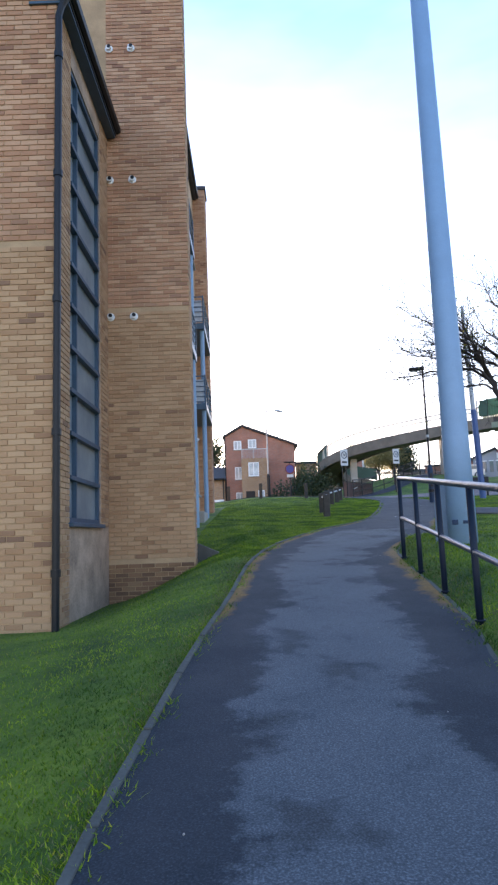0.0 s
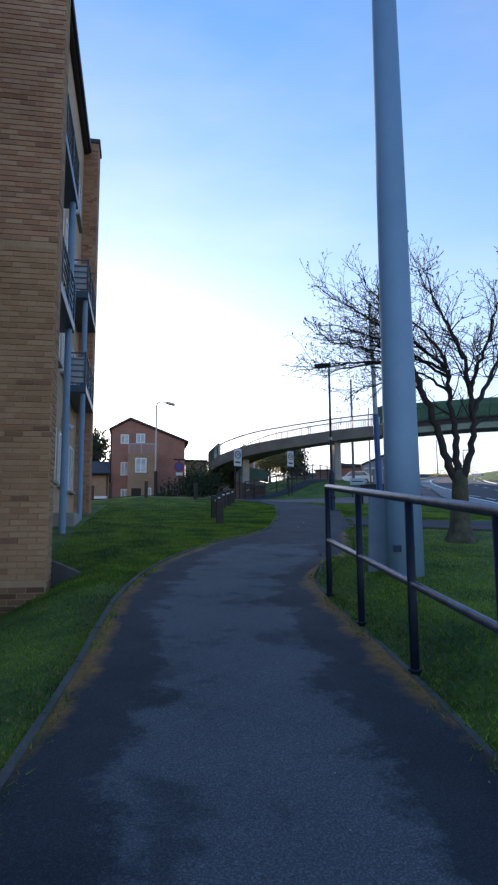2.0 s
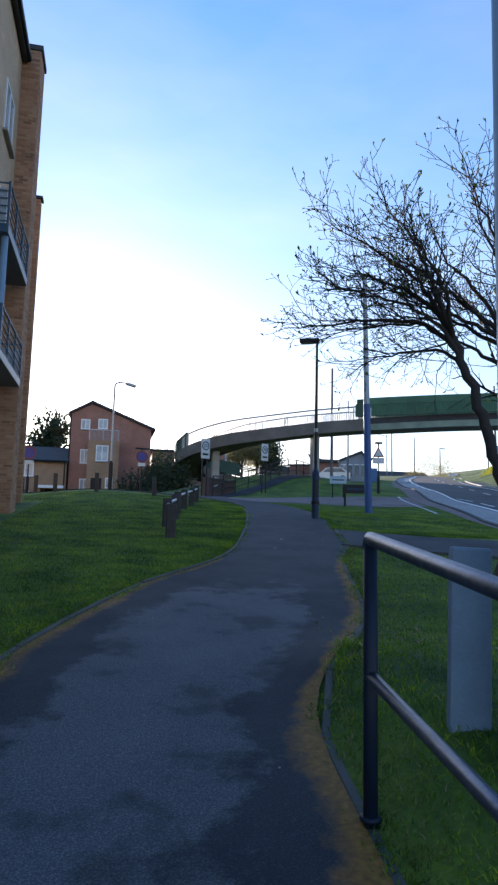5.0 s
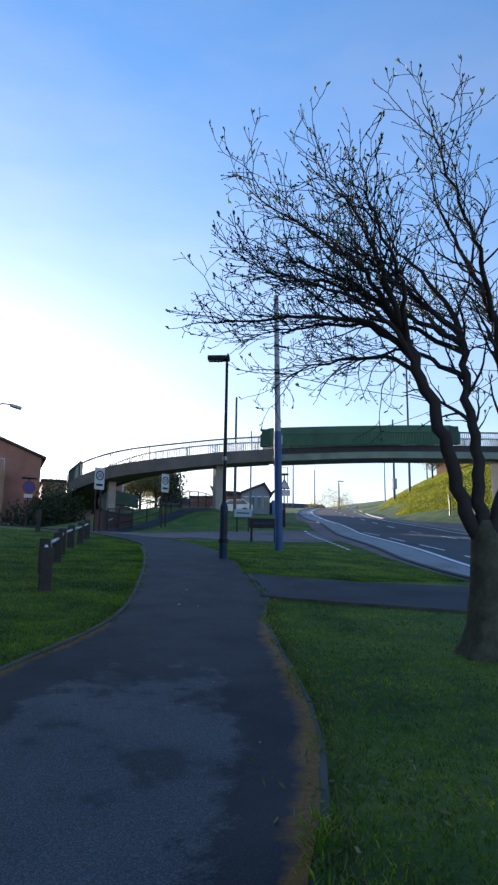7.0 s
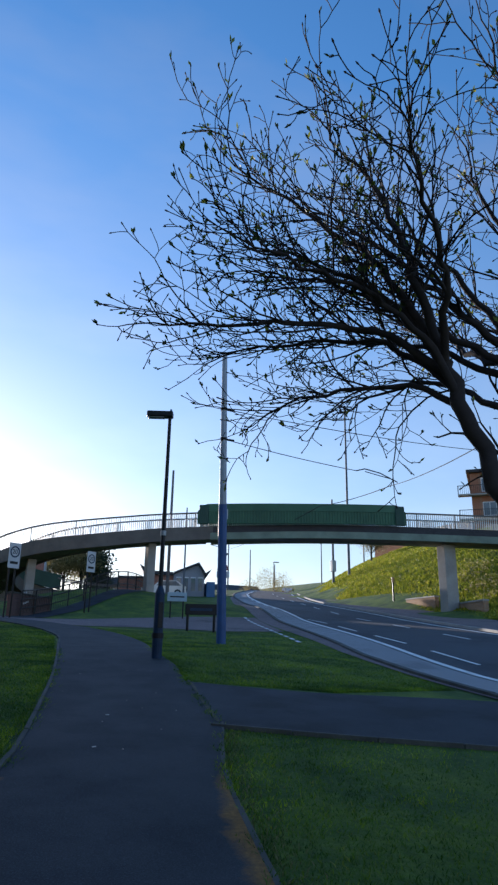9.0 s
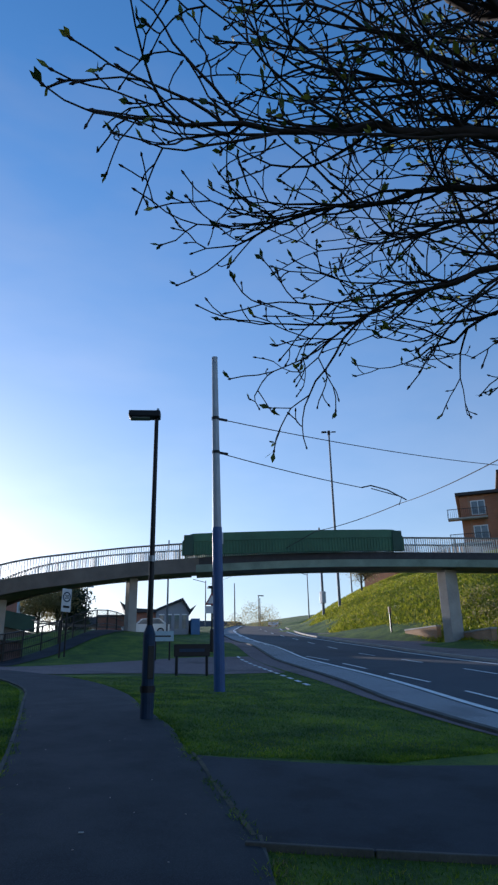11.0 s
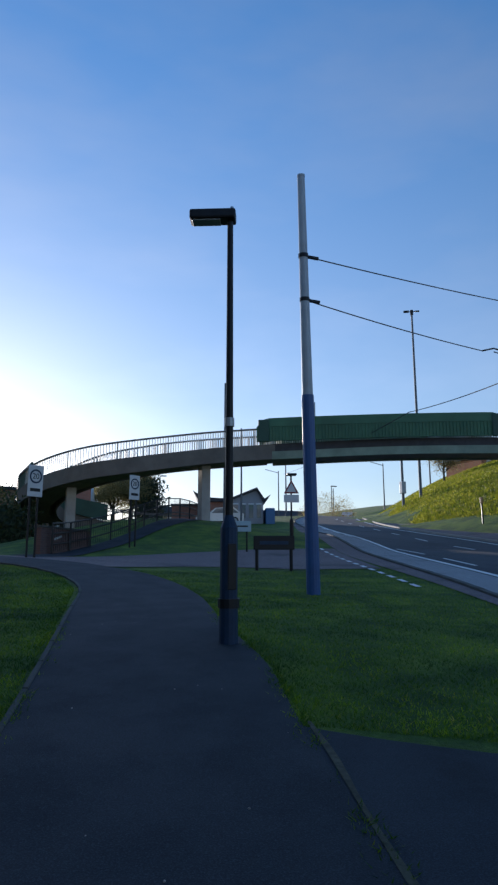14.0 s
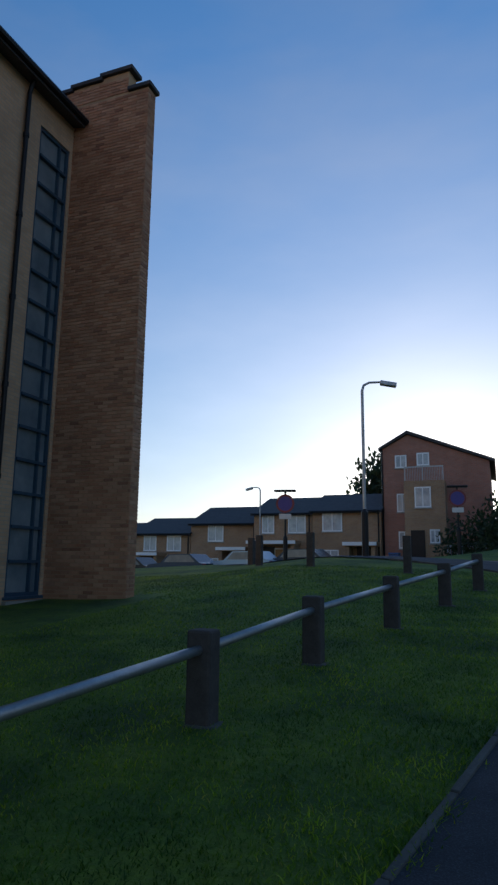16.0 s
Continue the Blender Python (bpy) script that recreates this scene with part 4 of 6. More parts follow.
far_mast(17.7, 53.5, 8.9, 0.13, M_FARMAST)
far_mast(24.6, 68.0, 8.4, 0.1, M_FARMAST)
far_mast(43.5, 68.3, 19.0, 0.15, M_FARMAST, "double", label="tall galvanised column with twin road lanterns")
t = far_mast(42.3, 69.5, 9.2, 0.15, M_FARMAST, label="grey tram mast with a control box below the bank")
part("control_box", Shape().rounded((-0.24, -0.24, 1.3), (0.24, 0.24, 2.5), 0.05), M_MASTGREY, t, "grey control box strapped to the mast")
for x, y, h, hd in ((60.0, 98.5, 8.4, "arm"), (46.5, 107, 7.4, "arm"), (49.0, 102, 6.6, None), (64.5, 122, 7.0, "lamp"), (58.5, 111, 5.5, None), (40.0, 91, 6.8, "arm"), (63.5, 92, 8.5, None)):
    far_mast(x, y, h, 0.12, M_FARMAST, hd)


def wire(name, a, b, sag, r, label):
    a, b = Vector(a), Vector(b)
    pts = [a.lerp(b, k / 14) - Vector((0, 0, sag * 4 * (k / 14) * (1 - k / 14))) for k in range(15)]
    solid(name, Shape().tube(pts, r, 5), M_WIRE, label, "wire", "tramway wires")


up = lambda q: M1TOP + Vector((-0.045 * q, -0.06 * q, q))
wire("span_wire", up(6.88), (24, 30.5, 10.95), 0.15, 0.014, "thin steel span wire from the tram mast")
registration = Vector((16.05, 29.75, 8.85))
wire("span_wire", up(5.94), registration, 0.05, 0.014, "thin steel span wire from the tram mast")
solid("registration_arm", Shape().tube([registration, registration + Vector((0.4, 0.0, 0.12)), registration + Vector((1.1, 0, 0.05)), registration + Vector((1.9, 0, -0.2))], 0.022, 6).tube([registration + Vector((0.4, 0, 0.02)), registration + Vector((1.7, 0, -0.12)), registration + Vector((1.55, 0, -0.42))], 0.016, 6), M_BLACK, "bent registration arm carrying the tram wire", "bracket")
wire("contact_wire", registration + Vector((1.6, 0, -0.36)), (20.5, 38.9, 9.6), 0.1, 0.016, "tram contact wire running up the road")
wire("contact_wire", registration + Vector((1.6, 0, -0.36)), (12.5, 20.5, 6.9), 0.1, 0.012, "tram contact wire over the near road")
wire("contact_wire", (20.5, 38.9, 9.6), (44.0, 100, 16.0), 0.3, 0.02, "tram contact wire running up the road")


def street_lamp_far(x, y, h, turn, label):
    t = thing("street_lamp", label, "street lamp", (x, y, gz(x, y)), "road lamps")
    part("base_section", Shape().tube([(0, 0, -0.2), (0, 0, 1.3), (0, 0, 1.4)], [0.1, 0.1, 0.05], 10), M_BLACK, t)
    c, s = math.cos(radians(turn)), math.sin(radians(turn))
    part("column", Shape().tube([(0, 0, 1.4), (0, 0, h - 0.25), (c * 0.05, s * 0.05, h - 0.08), (c * 0.22, s * 0.22, h), (c * 0.6, s * 0.6, h)], [0.05, 0.045, 0.04, 0.035, 0.03], 10), M_GALV, t)
    part("lantern", Shape().rounded((0.0, -0.1, -0.09), (0.5, 0.1, 0.05), 0.03, pose(c * 0.55, s * 0.55, h, 0, 12, turn)), M_GALV, t)


street_lamp_far(1.1, 38.25, 5.27, 10, "galvanised street lamp on the grass by the houses")
street_lamp_far(-9.1, 57.0, 5.45, 170, "galvanised street lamp by the terrace")


# ---- signs ----
def text_on(body, size, m, mat, parent, name="lettering"):
    cu = bpy.data.curves.new(name, 'FONT')
    cu.body, cu.size, cu.align_x, cu.align_y, cu.extrude = body, size, 'CENTER', 'CENTER', 0.004
    ob = bpy.data.objects.new(name, cu)
    scene.collection.objects.link(ob)
    bpy.context.view_layer.update()
    me = bpy.data.meshes.new_from_object(ob.evaluated_get(bpy.context.evaluated_depsgraph_get()))
    bpy.data.objects.remove(ob)
    me.materials.clear()
    me.materials.append(mat)
    o = new(name, me)
    o.matrix_world = m
    o.parent = parent
    return o


def ring(r0, r1, y0, y1, z, n=24):
    sh = Shape()
    vs = []
    for k in range(n):
        a = 2 * math.pi * k / n
        for r in (r0, r1):
            for y in (y0, y1):
                vs.append((r * math.cos(a), y, z + r * math.sin(a)))
    fs = []
    for k in range(n):
        a, b = 4 * k, 4 * ((k + 1) % n)
        fs += [(a, b, b + 2, a + 2), (a + 1, a + 3, b + 3, b + 1), (a + 2, b + 2, b + 3, a + 3), (a, a + 1, b + 1, b)]
    return sh.add(vs, fs)


def speed_sign(x, y, turn, h=2.85):
    t = thing("speed_sign", "20 zone speed sign on twin grey posts in the grass", "road sign", (x, y, gz(x, y)), "zone signs")
    t.rotation_euler = (0, 0, radians(turn))
    for s in (-0.14, 0.14):
        part("post", Shape().tube([(s, 0.03, -0.2), (s, 0.03, h - 0.05)], 0.035, 8), M_BLACK, t)
    plate = part("plate", Shape().rounded((-0.27, -0.02, h - 0.98), (0.27, 0.0, h), 0.01), M_SIGNWHITE, t)
    part("ring", ring(0.17, 0.22, -0.028, -0.02, h - 0.35), M_NAVY, plate)
    text_on("20", 0.25, pose(0, -0.024, h - 0.35, 90, 0, 0), M_BLACK, plate)
    part("text_bar", Shape().box((-0.18, -0.026, h - 0.82), (0.18, -0.02, h - 0.72)), M_BLACK, plate)


speed_sign(5.62, 38.0, 30)
speed_sign(9.75, 42.6, 30)

t = thing("street_nameplate", "black street nameplate on two short posts in the grass", "sign", (12.05, 34.3, gz(12.05, 34.3)))
t.rotation_euler = (0, 0, radians(-18))
for s in (-0.5, 0.5):
    part("post", Shape().tube([(s, 0, -0.2), (s, 0, 0.95)], 0.05, 8), M_BLACK, t)
board = part("board", Shape().rounded((-0.6, -0.05, 0.6), (0.6, -0.02, 1.0), 0.02), M_BLACK, t)
part("text_bar", Shape().box((-0.42, -0.055, 0.75), (0.42, -0.05, 0.85)), M_NAVY, board)

t = thing("road_sign", "small pale blue information sign on short posts", "road sign", (13.6, 40.9, gz(13.6, 40.9)))
t.rotation_euler = (0, 0, radians(-15))
for s in (-0.3, 0.3):
    part("post", Shape().tube([(s, 0, -0.2), (s, 0, 1.0)], 0.035, 8), M_BLACK, t)
board = part("board", Shape().rounded((-0.47, -0.04, 0.8), (0.47, -0.01, 1.22), 0.02), plain("pale_blue_sign", (0.30, 0.42, 0.48), 0.5, 0, 0.1), t)
part("text_bar", Shape().box((-0.34, -0.046, 0.98), (0.34, -0.04, 1.04)), M_BLACK, board)

t = thing("warning_sign", "triangular warning sign with a lamp on a dark post", "road sign", (16.95, 43.0, gz(16.95, 43.0)))
t.rotation_euler = (0, 0, radians(-18))
part("post", Shape().tube([(0, 0.04, -0.2), (0, 0.04, 1.0), (0, 0.04, 1.1), (0, 0.04, 3.08)], [0.09, 0.09, 0.04, 0.04], 8), M_BLACK, t)
part("triangle", Shape().prism([(-0.34, 2.2), (0.34, 2.2), (0.0, 2.82)], -0.03, 0.0, 1), M_SIGNRED, t)
part("inner_panel", Shape().prism([(-0.23, 2.27), (0.23, 2.27), (0.0, 2.69)], -0.036, -0.031, 1), M_SIGNWHITE, t)
part("plate", Shape().rounded((-0.34, -0.03, 1.8), (0.34, 0.0, 2.15), 0.01), M_SIGNWHITE, t)
part("sign_lamp", Shape().rounded((-0.22, -0.3, 3.0), (0.22, 0.1, 3.09), 0.03), M_BLACK, t)


def disc_sign(x, y, turn):
    t = thing("clearway_sign", "round blue and red sign with a small plate and lamp", "road sign", (x, y, gz(x, y)), "round signs")
    t.rotation_euler = (0, 0, radians(turn))
    part("post", Shape().tube([(0, 0.04, -0.2), (0, 0.04, 1.1), (0, 0.04, 1.2), (0, 0.04, 3.0)], [0.09, 0.09, 0.04, 0.04], 10), M_BLACK, t)
    part("disc", ring(0.0, 0.36, -0.02, 0.0, 2.5), M_SIGNBLUE, t)
    part("ring", ring(0.3, 0.38, -0.03, 0.005, 2.5), M_SIGNRED, t)
    part("plate", Shape().rounded((-0.25, -0.02, 1.86), (0.25, 0.0, 2.08), 0.01), M_SIGNWHITE, t)
    part("sign_lamp", Shape().rounded((-0.45, -0.2, 2.98), (0.45, 0.1, 3.06), 0.03), M_BLACK, t)


disc_sign(-3.4, 44.5, 10)
disc_sign(3.1, 49.4, 8)


# ---- timber bollards with a tube rail ----
def bollard(x, y, h, w=0.19):
    t = thing("bollard", "square weathered timber bollard set in the grass", "bollard", (x, y, gz(x, y)), "timber bollards")
    part("post", Shape().rounded((-w / 2, -w / 2, -0.2), (w / 2, w / 2, h), 0.02), M_WOOD, t)
    part("footing", Shape().rounded((-w * 0.55, -w * 0.6, -0.1), (w * 0.8, w * 0.6, 0.008), 0.02), M_EDGING, t)
    return t


row = [(2.24, 19.25), (2.35, 21.4), (2.76, 23.6), (3.03, 25.6), (3.47, 27.75), (3.97, 29.8), (4.4, 31.7)]
for x, y in row:
    bollard(x, y, 0.65)
rail = [(x, y, gz(x, y) + 0.52) for x, y in row]
knee = thing("knee_rail", "galvanised tube rail threaded through the timber bollards", "rail")
for p, q in zip(rail, rail[1:]):
    part("rail_section", Shape().tube([(p[0] + 0.02, p[1], p[2]), (q[0] + 0.02, q[1], q[2])], 0.036, 12), M_GALV, knee, smooth=True)
for x, y in ((0.55, 34.3), (2.9, 33.7), (-2.2, 37.5), (-3.1, 40.0), (-1.2, 35.5)):
    bollard(x, y, 0.8, 0.17)

# ---- footbridge with a spiral ramp ----
bridge = thing("footbridge", "steel footbridge arching over the road with a spiral ramp", "bridge")
DECK = [(43.5, 36.8, 9.55), (36.5, 40.5, 9.75), (29.7, 44.1, 9.93), (24.6, 46.95, 9.98), (19.0, 49.6, 9.76), (15.1, 50.4, 9.36), (11.8, 50.9, 8.83), (9.4, 52.1, 8.4), (7.7, 54.5, 7.85), (7.2, 57.7, 7.25), (8.4, 60.5, 6.7), (11.6, 61.8, 6.2), (14.8, 60.2, 5.8), (16.4, 57.8, 5.6)]
line = along(DECK, 0.6)


def sweep(outline, line=line):
    """An outline (sideways, up) carried along the deck."""
    sh, n = Shape(), len(outline)
    vs, fs = [], []
    for i, p in enumerate(line):
        a, b = line[max(0, i - 1)], line[min(len(line) - 1, i + 1)]
        t = (b - a).to_2d().normalized()
        s = Vector((-t.y, t.x, 0))
        vs += [p + s * u + Vector((0, 0, w)) for u, w in outline]
    for i in range(len(line) - 1):
        for j in range(n):
            a, b = i * n + j, i * n + (j + 1) % n
            fs.append((a, b, b + n, a + n))
    fs += [tuple(range(n)), tuple(range((len(line) - 1) * n, len(line) * n))]
    return sh.add(vs, fs)


part("deck", sweep([(-1.1, -0.3), (1.1, -0.3), (1.1, -0.05), (-1.1, -0.05)]), M_DECK, bridge)
part("girder", sweep([(-0.7, -0.8), (0.7, -0.8), (1.0, -0.302), (-1.0, -0.302)]), M_DECK, bridge, "brown painted box girder")
for s in (-1.12, 1.12):
    part("edge_beam", sweep([(s - 0.05, -0.82), (s + 0.05, -0.82), (s + 0.05, 0.0), (s - 0.05, 0.0)], along(DECK[4:], 0.6)), M_DECK, bridge, "brown painted edge beam of the ramp")
    # Near-black colour here paints in the shadow band below the screens.
    part("edge_beam", sweep([(s - 0.03, -0.42), (s + 0.03, -0.42), (s + 0.03, 0.0), (s - 0.03, 0.0)], along(DECK[:5], 0.6)), M_TILE, bridge, "beam under the screens coloured dark as if in shadow")
    part("fascia", sweep([(s - 0.07, -0.86), (s + 0.07, -0.86), (s + 0.07, -0.425), (s - 0.07, -0.425)], along(DECK[:5], 0.6)), M_FASCIA, bridge, "weathered pale green fascia below the screens")
    part("top_rail", sweep([(s - 0.045, 0.83), (s + 0.045, 0.83), (s + 0.045, 0.92), (s - 0.045, 0.92)]), M_RAILBROWN, bridge)
    sh = Shape()
    bars = along(DECK[:10], 0.13)
    for i in range(1, len(bars) - 1):
        p, t = bars[i], (bars[i + 1] - bars[i - 1]).to_2d().normalized()
        q = p + Vector((-t.y, t.x, 0)) * s
        sh.box((q.x - 0.02, q.y - 0.02, q.z), (q.x + 0.02, q.y + 0.02, q.z + 0.84))
    tagged(part("baluster_infill", sh, M_RAILCREAM, bridge), kind="stuff")
    posts = along(DECK, 2.4)
    for i in range(1, len(posts) - 1):
        p, t = posts[i], (posts[i + 1] - posts[i - 1]).to_2d().normalized()
        q = p + Vector((-t.y, t.x, 0)) * s
        part("rail_post", Shape().box((q.x - 0.02, q.y - 0.02, q.z), (q.x + 0.02, q.y + 0.02, q.z + 0.83)), M_RAILBROWN, bridge)
    part("solid_parapet", sweep([(s - 0.06, 0.002), (s + 0.06, 0.002), (s + 0.06, 1.05), (s - 0.06, 1.05)], along(DECK[8:12], 0.6)), M_GREENDARK, bridge, "solid dark green parapet of the lower ramp")
# solid green parapet screens over the road
a, b = Vector((30.1, 43.9)), Vector((18.3, 49.85))
d = (b - a).normalized()
nrm = Vector((-d.y, d.x))
lift = lambda k: 9.96 + 0.3 * k * (1 - k) - 0.14 * k
for s in (-1.3, 1.3):
    side = 1 if s > 0 else -1
    scr = new("parapet_screen")
    scr.parent = bridge
    for name, lo, hi, thick in (("lower_panel", 0.02, 0.8, 0.05), ("upper_panel", 0.805, 1.29, 0.09)):
        vs, fs = [], []
        N = 40
        for i in range(N + 1):
            k = i / N
            p = a + (b - a) * k + nrm * s
            e = min(k, 1 - k) * 12.6
            top = hi if name == "lower_panel" else 0.806 + (hi - 0.806) * math.sqrt(max(0.0, 1 - max(0.0, 1 - e / 0.75) ** 2))
            for w in (-thick, thick):
                for z in (lo, top):
                    vs.append((p.x + nrm.x * w, p.y + nrm.y * w, lift(k) + z))
        for i in range(N):
            o = 4 * i
            fs += [(o, o + 4, o + 5, o + 1), (o + 2, o + 3, o + 7, o + 6), (o + 1, o + 5, o + 7, o + 3), (o, o + 2, o + 6, o + 4)]
        fs += [(0, 1, 3, 2), (4 * N, 4 * N + 2, 4 * N + 3, 4 * N + 1)]
        part(name, Shape().add(vs, fs), M_GREEN, scr)
    for i in range(0, 73):
        k = 0.015 + 0.97 * i / 72
        p = a + (b - a) * k + nrm * (s + side * 0.06)
        part("rib", Shape().box((-0.025, -0.025, lift(k) + 0.04), (0.025, 0.025, lift(k) + 0.8), Matrix.Translation((p.x, p.y, 0))), M_GREEN, scr)
    for k in (0.03, 0.97):
        p = a + (b - a) * k + nrm * (s + side * 0.05)
        part("end_post", Shape().rounded((-0.3, -0.1, lift(k) - 0.02), (0.3, 0.1, lift(k) + 1.22), 0.06, Matrix.Translation((p.x, p.y, 0)) @ pose(0, 0, 0, 0, 0, -27)), M_GREENDARK, scr)
p = b + d * 0.35
part("notice", Shape().box((p.x - 0.2, p.y - 1.3, 9.85), (p.x + 0.2, p.y - 1.25, 10.6)), M_OCHRE, bridge, "pale yellow notice at the end of the screen")
for x, y, zt, w in ((15.3, 50.35, 8.6, 0.5), (32.6, 42.6, 8.95, 0.95), (8.6, 53.1, 7.4, 0.5), (8.0, 60.6, 5.9, 0.5)):
    part("pier", Shape().rounded((x - w / 2, y - 0.35, gz(x, y) - 0.5), (x + w / 2, y + 0.35, zt), 0.03, None), M_CONCRETE, bridge, "rectangular concrete pier")

# low brick wall at the foot of the far bank
for x0, y0, x1, y1 in ((33.5, 44.7, 34.3, 48.5), (31.9, 39.0, 33.2, 42.2)):
    v = Vector((x1 - x0, y1 - y0))
    m = Matrix.Translation((x0, y0, gz(x0, y0))) @ pose(0, 0, 0, 0, 0, math.degrees(math.atan2(v.y, v.x)))
    t = thing("low_wall", "low orange brick retaining wall at the foot of the bank", "wall", group="bank walls")
    part("brickwork", Shape().box((0, -0.15, -0.3), (v.length, 0.15, 0.7), m), M_WALL_ORANGE, t)
    part("coping", Shape().rounded((-0.03, -0.19, 0.7), (v.length + 0.03, 0.19, 0.8), 0.015, m), M_CONCRETE, t)

t = thing("marker_post", "slim dark marker post with a yellow cap on the bank", "post", (34.4, 50.2, gz(34.4, 50.2)))
part("shaft", Shape().tube([(0, 0, -0.3), (0, 0, 1.75)], 0.06, 8), M_BLACK, t)
part("cap", Shape().rounded((-0.09, -0.09, 1.75), (0.09, 0.09, 2.15), 0.03), M_OCHRE, t, "yellow cap")

# ramp path with a railing on the bank
strip("pavement_4", [(5.6, 38.2), (7.1, 39.75), (8.23, 41.7), (9.8, 43.5), (11.36, 45.4), (13.0, 47.3), (15.0, 49.6), (17.0, 52.4)], [(5.0, 39.3), (6.6, 41.0), (7.6, 42.6), (9.1, 44.3), (10.7, 46.1), (12.3, 48.2), (14.2, 50.6), (16.0, 53.2)], M_BRANCH, 0.03, "asphalt ramp path climbing the bank", "path", n=4)
a, b = Vector((6.2, 40.5)), Vector((8.3, 43.4))
m = Matrix.Translation((a.x, a.y, gz(a.x, a.y))) @ pose(0, 0, 0, 0, 0, math.degrees(math.atan2(b.y - a.y, b.x - a.x)))
t = thing("low_wall", "low dark brick wall beside the foot of the ramp path", "wall", group="ramp walls")
part("brickwork", Shape().box((0, 0.12, -0.3), ((b - a).length, 0.36, 0.95), m), M_WALL_DARK, t)
part("coping", Shape().rounded((-0.03, 0.08, 0.95), ((b - a).length + 0.03, 0.4, 1.02), 0.012, m), M_EDGING, t)
for x, z in ((0.9, 0.72), (1.0, 0.3)):
    part("paint_mark", Shape().box((x, 0.108, z), (x + 0.5, 0.118, z + 0.07), m @ pose(0, 0, 0, 0, -14, 0)), M_SIGNWHITE, t, "white sprayed paint mark")
RAMP_EDGE = [(6.5, 40.8), (7.5, 42.4), (9.0, 44.15), (10.6, 45.95), (12.2, 48.05), (14.1, 50.45), (16.0, 53.0)]
fence = thing("railing", "dark metal railing along the ramp path on the bank", "railing")
FL = along(RAMP_EDGE, 1.5)
for p in FL:
    z = gz(p.x, p.y)
    part("post", Shape().box((p.x - 0.03, p.y - 0.03, z - 0.2), (p.x + 0.03, p.y + 0.03, z + 1.1)), M_BLACK, fence)
for h in (0.35, 0.72, 1.08):
    part("rail", Shape().tube([(p.x, p.y, gz(p.x, p.y) + h) for p in FL], 0.028, 6), M_BLACK, fence)
sh = Shape()
for p in along(RAMP_EDGE, 0.16):
    z = gz(p.x, p.y)
    sh.box((p.x - 0.008, p.y - 0.008, z + 0.1), (p.x + 0.008, p.y + 0.008, z + 1.06))
tagged(part("baluster_infill", sh, M_BLACK, fence), kind="stuff")

# ---- houses ----
def house_window(parent, x, y, z, w, h, mat=None, name="window"):
    """A white window that faces -y."""
    e = new(name)
    e.parent = parent
    part("window_frame", Shape().box((x, y - 0.05, z), (x + 0.08, y + 0.02, z + h)).box((x + w - 0.08, y - 0.05, z), (x + w, y + 0.02, z + h)).box((x + 0.08, y - 0.05, z), (x + w - 0.08, y + 0.02, z + 0.08)).box((x + 0.08, y - 0.05, z + h - 0.08), (x + w - 0.08, y + 0.02, z + h)).box((x + w / 2 - 0.035, y - 0.05, z + 0.08), (x + w / 2 + 0.035, y + 0.02, z + h - 0.08)), M_WHITE, e)
    for k in (0, 1):
        part("pane", Shape().box((x + 0.08 + k * (w / 2 - 0.045), y - 0.02, z + 0.08), (x + w / 2 - 0.035 + k * (w / 2 - 0.045), y + 0.0, z + h - 0.08)), mat or M_CURTAIN, e)
    part("window_sill", Shape().box((x - 0.05, y - 0.09, z - 0.07), (x + w + 0.05, y + 0.0, z)), M_CONCRETE, e)


H = thing("house", "three-storey red brick house with an asymmetric gable and balcony", "house")
part("wall", Shape().prism([(-2.25, 2.8), (4.4, 2.8), (4.4, 10.0), (-0.6, 11.95), (-2.25, 11.05)], 62.0, 72.0, 1), M_WALL_RED, H)
part("roof", Shape().prism([(-2.5, 10.95), (-0.6, 12.0), (4.75, 9.9), (4.75, 10.08), (-0.6, 12.2), (-2.5, 11.12)], 61.75, 72.3, 1), M_TILE, H)
bay = part("bay", Shape().box((-0.75, 60.6, 2.8), (1.75, 62.0, 8.7)), M_WALL_ORANGE, H, "buff brick bay below the balcony")
part("balcony_rail", Shape().box((-0.7, 60.62, 9.55), (1.7, 60.68, 9.62)).box((-0.7, 60.62, 8.7), (-0.64, 60.68, 9.55)).box((1.64, 60.62, 8.7), (1.7, 60.68, 9.55)).box((0.4, 60.62, 8.7), (0.46, 60.68, 9.55)), M_GALV, H)
for k in range(22):
    part("baluster", Shape().box((-0.6 + k * 0.103, 60.64, 8.7), (-0.58 + k * 0.103, 60.66, 9.55)), M_GALV, H)
for x, y, z, w, h in ((-1.45, 62, 9.75, 0.75, 0.85), (-0.05, 62, 9.85, 0.8, 0.85), (-1.4, 62, 6.85, 0.7, 1.2), (-0.1, 60.6, 7.0, 1.0, 1.3), (-1.35, 62, 4.5, 0.75, 1.1), (0.75, 60.6, 4.8, 0.6, 0.85)):
    house_window(H, x, y, z, w, h)
part("door", Shape().rounded((-0.4, 60.54, 3.6), (0.45, 60.6, 5.6), 0.01), M_BLACK, H)
part("downpipe", Shape().tube([(-2.3, 61.95, 3), (-2.3, 61.95, 11)], 0.06, 6), M_BLACK, H)


